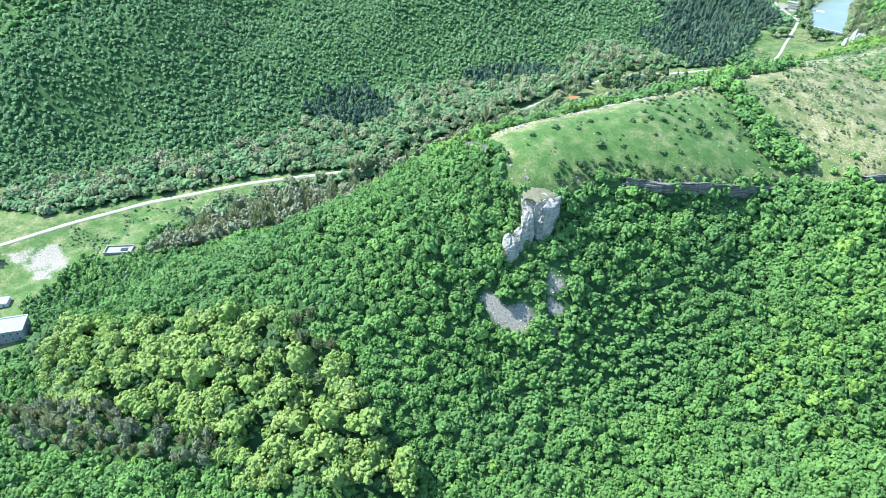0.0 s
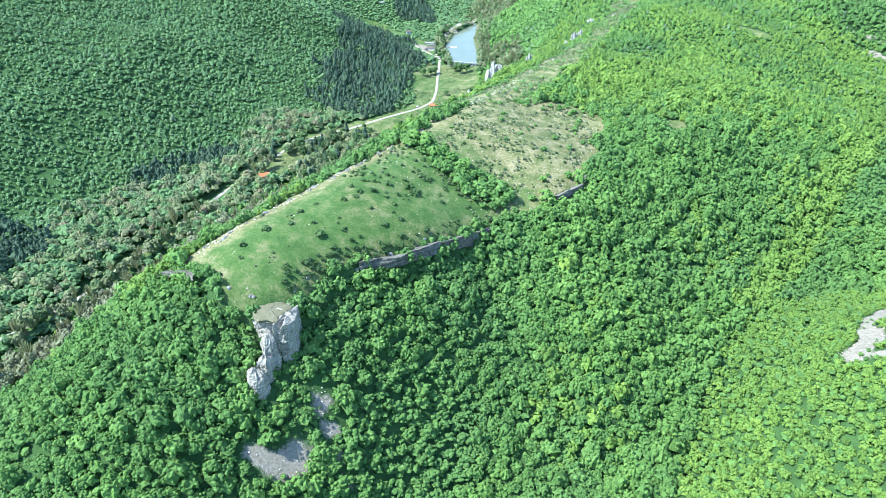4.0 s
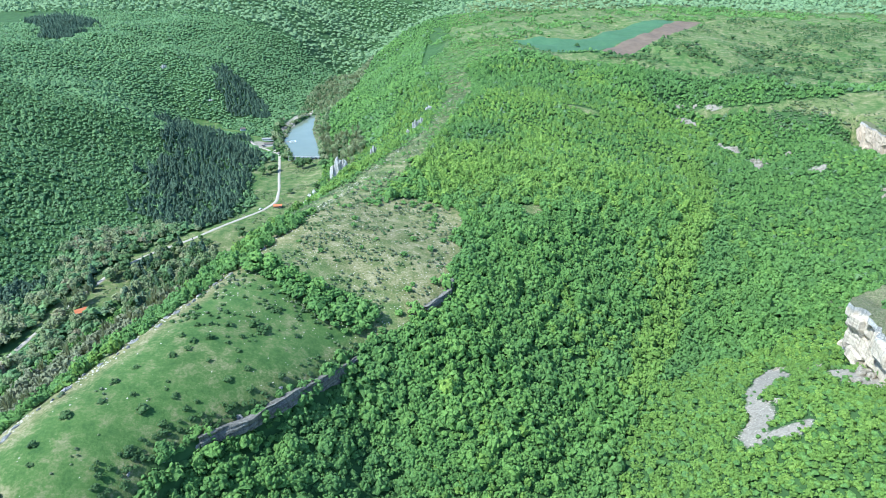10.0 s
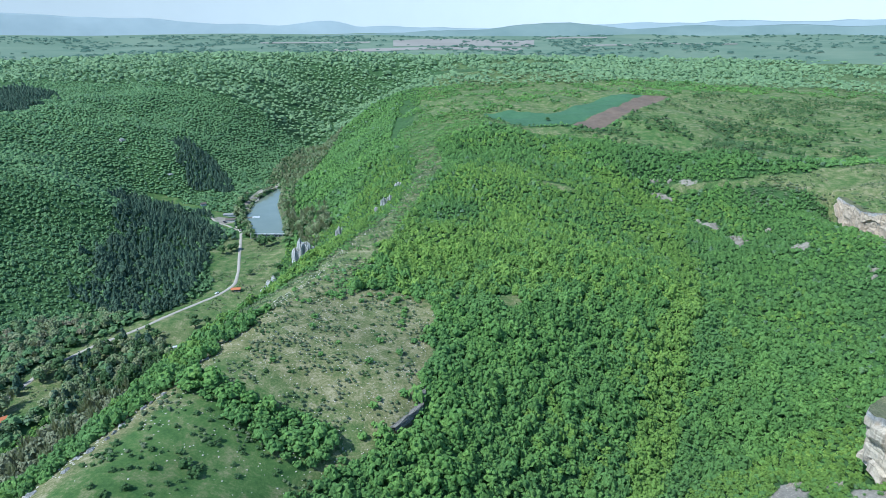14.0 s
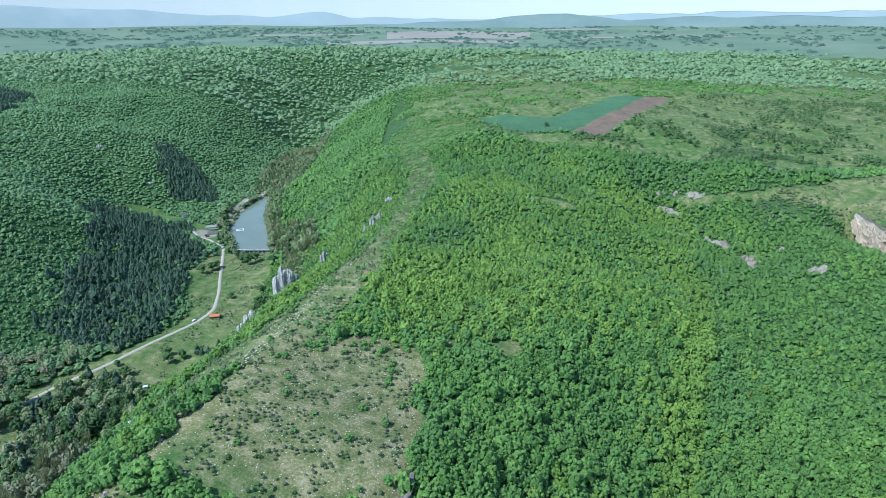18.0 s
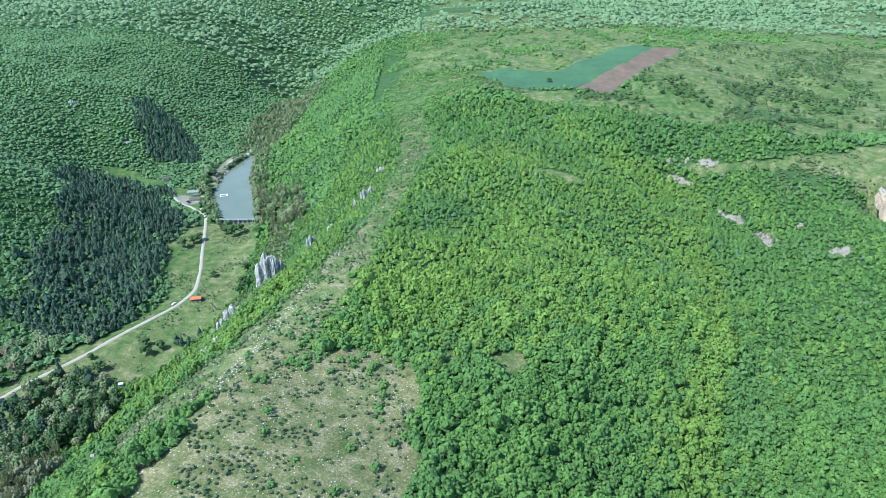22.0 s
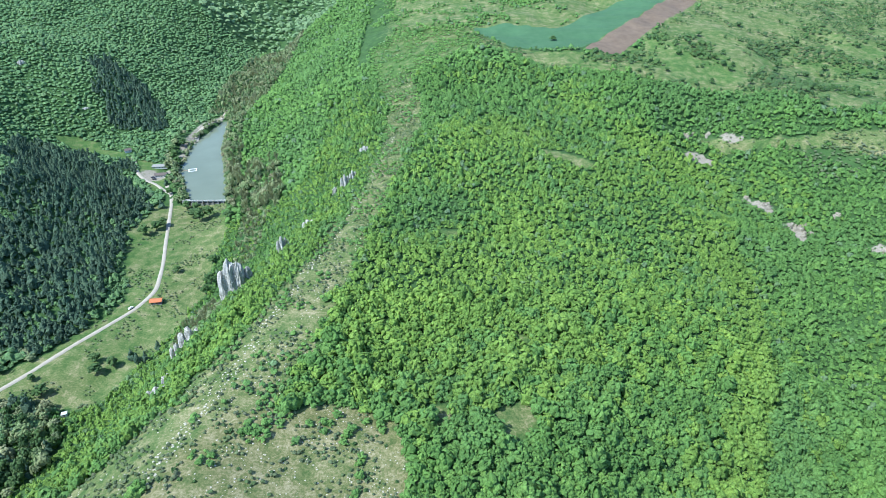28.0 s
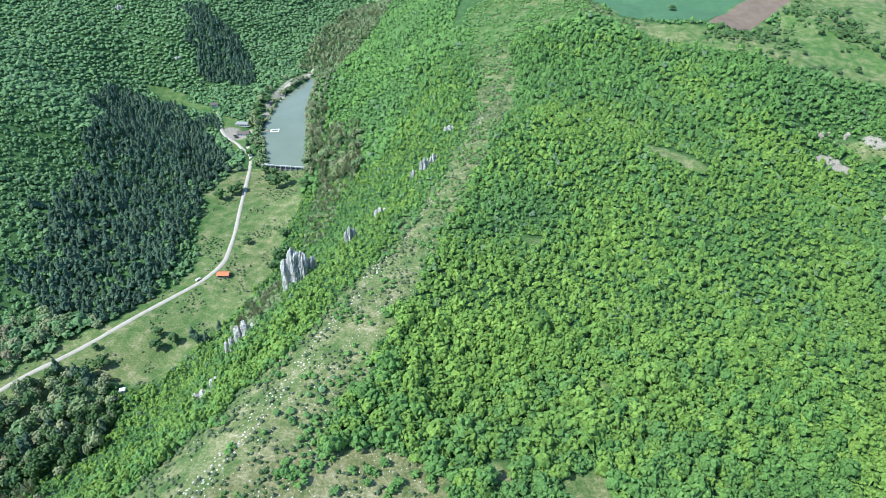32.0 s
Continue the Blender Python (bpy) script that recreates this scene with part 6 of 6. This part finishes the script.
# lakeside restaurant, shed, jetty and boats
inn = thing("lakeside_house", -277, 817, gz1(-277, 817), "low white lakeside house with a dark roof", "house", 8)
box_part("wall", inn, (12, 7, 3.0), (0, 0, -0.3), WHITE_WALL)
r = part("roof", gable_mesh("roof", 12, 7, 1.6, ROOF_BROWN), inn, "brown sheet roof")
r.location = (0, 0, 2.75)
windows_on(inn, 4, 11, (0, -3.5, 0.9), "x", DARK_HOLE)
box_part("door", inn, (0.16, 1.0, 2.0), (6.0, 0, 0), WOOD)
box_part("chimney", inn, (0.7, 0.7, 1.6), (3, 1.2, 3.0), CONCRETE)
shed = thing("lakeside_shed", -284, 836, gz1(-284, 836), "long pale shed with a grey flat roof", "shed", 4)
box_part("wall", shed, (16, 6, 2.8), (0, 0, -0.3), WHITE_WALL)
box_part("roof", shed, (17, 7, 0.3), (0, 0, 2.55), CONCRETE, "grey flat roof", (3, 0, 0))
windows_on(shed, 5, 14, (0, -3.0, 0.9), "x", DARK_HOLE)
cabin = thing("cabin", -330, 868, gz1(-330, 868), "small cabin with a brown roof by the side meadow", "cabin", 30)
box_part("wall", cabin, (7, 5, 2.6), (0, 0, -0.3), WHITE_WALL)
r = part("roof", gable_mesh("roof", 7, 5, 1.8, ROOF_BROWN), cabin, "brown roof")
r.location = (0, 0, 2.35)
windows_on(cabin, 2, 6, (0, -2.5, 0.8), "x", DARK_HOLE)
jetty = thing("jetty", -246, 826, 4.6, "square white floating jetty on the lake", "jetty", 15)
for s in (-1, 1):
    box_part("long_float", jetty, (9, 1.3, 0.5), (0, s * 3.0, -0.1), PAINT_WHITE)
    box_part("short_float", jetty, (1.3, 4.8, 0.5), (s * 3.9, 0, -0.1), PAINT_WHITE)
box_part("gangway", jetty, (7, 1.2, 0.2), (-7.5, 0.5, 0.2), WOOD)
for k, (bx, by, turn) in enumerate([(-228, 912, 30), (-232, 934, -20), (-234, 938, 50)]):
    boat = thing("boat", bx, by, 4.55, "small white boat moored at the lake shore", "boat", turn, "boats on the lake")
    bm = bmesh.new()
    ring = []
    for zz, k2 in ((0.0, 0.75), (0.6, 1.0)):
        ring.append([bm.verts.new((2.6 * k2 * math.cos(a) * (1.15 if math.cos(a) > 0 else 0.85), 0.95 * k2 * math.sin(a), zz)) for a in np.arange(12) * math.pi / 6])
    for q in range(12):
        bm.faces.new((ring[0][q], ring[0][(q + 1) % 12], ring[1][(q + 1) % 12], ring[1][q]))
    bm.faces.new(ring[0][::-1])
    me = bpy.data.meshes.new("hull")
    bm.to_mesh(me)
    bm.free()
    me.materials.append(PAINT_WHITE)
    part("hull", me, boat)
    box_part("seat", boat, (0.4, 1.5, 0.06), (0.2, 0, 0.4), WOOD)

# small house with a red roof among the riverside trees
red = thing("cottage", -286, 365, gz1(-286, 365), "small cottage with an orange-red tiled roof", "cottage", 40)
box_part("wall", red, (8, 6, 3.2), (0, 0, -0.3), WHITE_WALL)
r = part("roof", gable_mesh("roof", 8, 6, 2.2, ROOF_ORANGE), red, "orange-red roof")
r.location = (0, 0, 2.95)
windows_on(red, 2, 6, (0, -3.0, 0.9), "x", DARK_HOLE)
box_part("chimney", red, (0.6, 0.6, 1.6), (2, 1, 3.8), CONCRETE)
kiosk = thing("kiosk", -215, 471, gz1(-215, 471), "tiny white kiosk at the meadow's edge", "kiosk", 20)
box_part("wall", kiosk, (3, 2.4, 2.2), (0, 0, -0.2), WHITE_WALL)
box_part("roof", kiosk, (3.5, 2.9, 0.18), (0, 0, 2.0), WHITE_WALL)
box_part("door", kiosk, (0.8, 0.1, 1.8), (0, -1.2, 0), WOOD)

# abandoned block and foundation in the lower valley
block = thing("concrete_block", -298, -108, gz1(-292, -106), "grey two-storey concrete building with a worn flat roof", "building", 62)
box_part("wall", block, (22, 12, 7.0), (0, 0, -0.5), CONCRETE)
box_part("roof", block, (22.6, 12.6, 0.35), (0, 0, 6.5), CONCRETE, "stained grey flat roof")
for s in (-1, 1):
    box_part("parapet", block, (22.6, 0.4, 0.6), (0, s * 6.1, 6.8), WHITE_WALL)
    box_part("parapet", block, (0.4, 12.2, 0.6), (s * 11.1, 0, 6.8), WHITE_WALL)
for zz in (1.0, 4.2):
    windows_on(block, 6, 20, (0, -6.0, zz), "x", DARK_HOLE, 1.6, 1.4)
    windows_on(block, 3, 10, (11.0, 0, zz), "y", DARK_HOLE, 1.6, 1.4)
    windows_on(block, 3, 10, (-11.0, 0, zz), "y", DARK_HOLE, 1.6, 1.4)
shell = thing("ruined_foundation", -333, -35, gz1(-333, -35), "low roofless concrete foundation in the grass", "ruin", 52)
box_part("slab", shell, (17, 8, 1.6), (0, 0, -0.6), CONCRETE)
for s in (-1, 1):
    box_part("low_wall", shell, (17, 0.5, 1.4), (0, s * 3.8, 0.6), CONCRETE)
    box_part("low_wall", shell, (0.5, 7.1, 1.4), (s * 8.2, 0, 0.6), CONCRETE)
box_part("pit_cover", shell, (4, 3, 0.4), (3, 0, 1.0), DARK_HOLE)
for k, (bx, by, turn) in enumerate([(-331, -104, 60), (-322, -116, 60)]):
    hall = thing("outbuilding", bx, by, gz1(bx, by), "grey flat-roofed outbuilding beside the concrete block", "building", turn, "outbuildings")
    box_part("wall", hall, (10, 6, 3.4), (0, 0, -0.4), WHITE_WALL)
    box_part("roof", hall, (10.8, 6.8, 0.3), (0, 0, 2.95), CONCRETE)
    windows_on(hall, 3, 9, (0, -3.0, 0.9), "x", DARK_HOLE)
ribbon("track_lake", [(-250, 768), (-262, 780), (-276, 796), (-290, 806), (-302, 818), (-314, 845), (-326, 862)], 3.4, 0.2, GRAVEL, label="pale gravel track to the lakeside yard", wobble=0.3)
ribbon("track_shore", [(-266, 905), (-272, 930), (-266, 965), (-258, 992), (-262, 1030)], 4.5, 0.2, GRAVEL, label="sandy track along the lake shore", wobble=0.4)


# ---- far hills ----
def far_ridge(name, radius, crest, mat, label, step=1.0):
    """A range of hills on the skyline: bearing from +y to the right in degrees, and height."""
    b = np.arange(-75, 75.01, step)
    at, high = np.array(crest, float).T
    z = np.interp(b, at, high) + (lattice(b, b * 0, 4, int(radius) % 97) - 0.5) * 22 + (lattice(b, b * 0, 1.3, int(radius) % 89) - 0.5) * 8
    a = np.radians(b)
    rows = []
    for r, k in ((radius - 260, 0.0), (radius - 120, 0.62), (radius - 30, 0.96), (radius, 1.0), (radius + 90, 0.0)):
        zz = 120 + (z - 120) * k + (lattice(b * 1.7, b * 0 + r, 2, 7) - 0.5) * 14 * (k > 0) * (k < 1)
        rows.append(np.stack([r * np.sin(a), r * np.cos(a), zz], -1))
    v = np.stack(rows, 0)
    i = np.arange(v.shape[0] * v.shape[1]).reshape(v.shape[:2])
    f = np.stack([i[:-1, :-1], i[:-1, 1:], i[1:, 1:], i[1:, :-1]], -1).reshape(-1, 4)
    return tagged(new(name, mesh_of(name, v.reshape(-1, 3), f, mat, True)), label, "hills", kind="structure")


def far_field(name, b0, b1, r0, r1, mat, label, lift=0.0):
    """A stretch of the far plain between two bearings and two distances; it rises gently with distance."""
    b, r = np.radians(np.linspace(b0, b1, 60)), np.linspace(r0, r1, 24)
    bb, rr = np.meshgrid(b, r)
    x, y = rr * np.sin(bb), rr * np.cos(bb)
    z = np.interp(rr, [2250, 2650, 2900, 3600, 4500], [40, 134, 150, 178, 214]) + (lattice(x, y, 420, 15) - 0.5) * 16 + lift
    i = np.arange(x.size).reshape(x.shape)
    f = np.stack([i[:-1, :-1], i[:-1, 1:], i[1:, 1:], i[1:, :-1]], -1).reshape(-1, 4)
    return tagged(new(name, mesh_of(name, np.stack([x, y, z], -1).reshape(-1, 3), f, mat, True)), label, "plain", kind="structure")


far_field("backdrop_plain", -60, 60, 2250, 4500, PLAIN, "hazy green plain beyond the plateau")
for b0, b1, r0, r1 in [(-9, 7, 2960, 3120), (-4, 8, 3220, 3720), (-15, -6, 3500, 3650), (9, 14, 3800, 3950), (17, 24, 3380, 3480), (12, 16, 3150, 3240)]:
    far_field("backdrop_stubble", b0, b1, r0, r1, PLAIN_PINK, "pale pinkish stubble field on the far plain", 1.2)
fx = np.random.default_rng(77)
b, r = np.radians(fx.uniform(-45, 45, 5200)), np.sqrt(fx.uniform(2700**2, 4200**2, 5200))
x, y = r * np.sin(b), r * np.cos(b)
w = (lattice(x, y, 160, 16) * 0.6 + lattice(x, y, 40, 17) * 0.4) > 0.52
x, y = x[w], y[w]
z = np.interp(np.hypot(x, y), [2250, 2650, 2900, 3600, 4500], [40, 134, 150, 178, 214]) + (lattice(x, y, 420, 15) - 0.5) * 16
vs, fs, n = [], [], 0
for px, py, pz in zip(x, y, z):
    v, f = FARC[n % len(FARC)]
    k = fx.uniform(4, 9)
    vs.append(v * (k * 1.8, k, k * 0.8) + (px, py, pz - 2))
    fs.append(f)
    n += 1
v, f = join(list(zip(vs, fs)))
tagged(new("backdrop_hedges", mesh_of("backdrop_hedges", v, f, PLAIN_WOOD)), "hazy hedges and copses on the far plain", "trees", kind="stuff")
far_ridge("backdrop_low_hills", 4350, [(-75, 180), (-40, 190), (-20, 200), (-8, 205), (2, 235), (6, 262), (11, 286), (16, 250), (22, 262), (35, 262), (50, 240), (75, 220)], HILL_NEAR, "low green hills on the horizon, painted with bluish haze")
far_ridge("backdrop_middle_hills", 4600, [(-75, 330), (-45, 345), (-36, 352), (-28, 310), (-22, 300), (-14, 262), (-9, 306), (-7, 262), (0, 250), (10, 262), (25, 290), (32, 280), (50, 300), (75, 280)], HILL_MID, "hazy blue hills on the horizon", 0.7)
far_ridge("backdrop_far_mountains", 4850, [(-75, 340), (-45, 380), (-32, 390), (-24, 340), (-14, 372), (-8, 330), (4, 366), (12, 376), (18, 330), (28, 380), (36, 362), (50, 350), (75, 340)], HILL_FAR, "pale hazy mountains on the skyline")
# Added glowing band that covers the low sky, coloured as pale haze.
far_ridge("backdrop_sky_haze", 4890, [(-75, 640), (0, 640), (75, 640)], SKY_HAZE, "glowing band painted as pale sky haze over the horizon", 3.0)
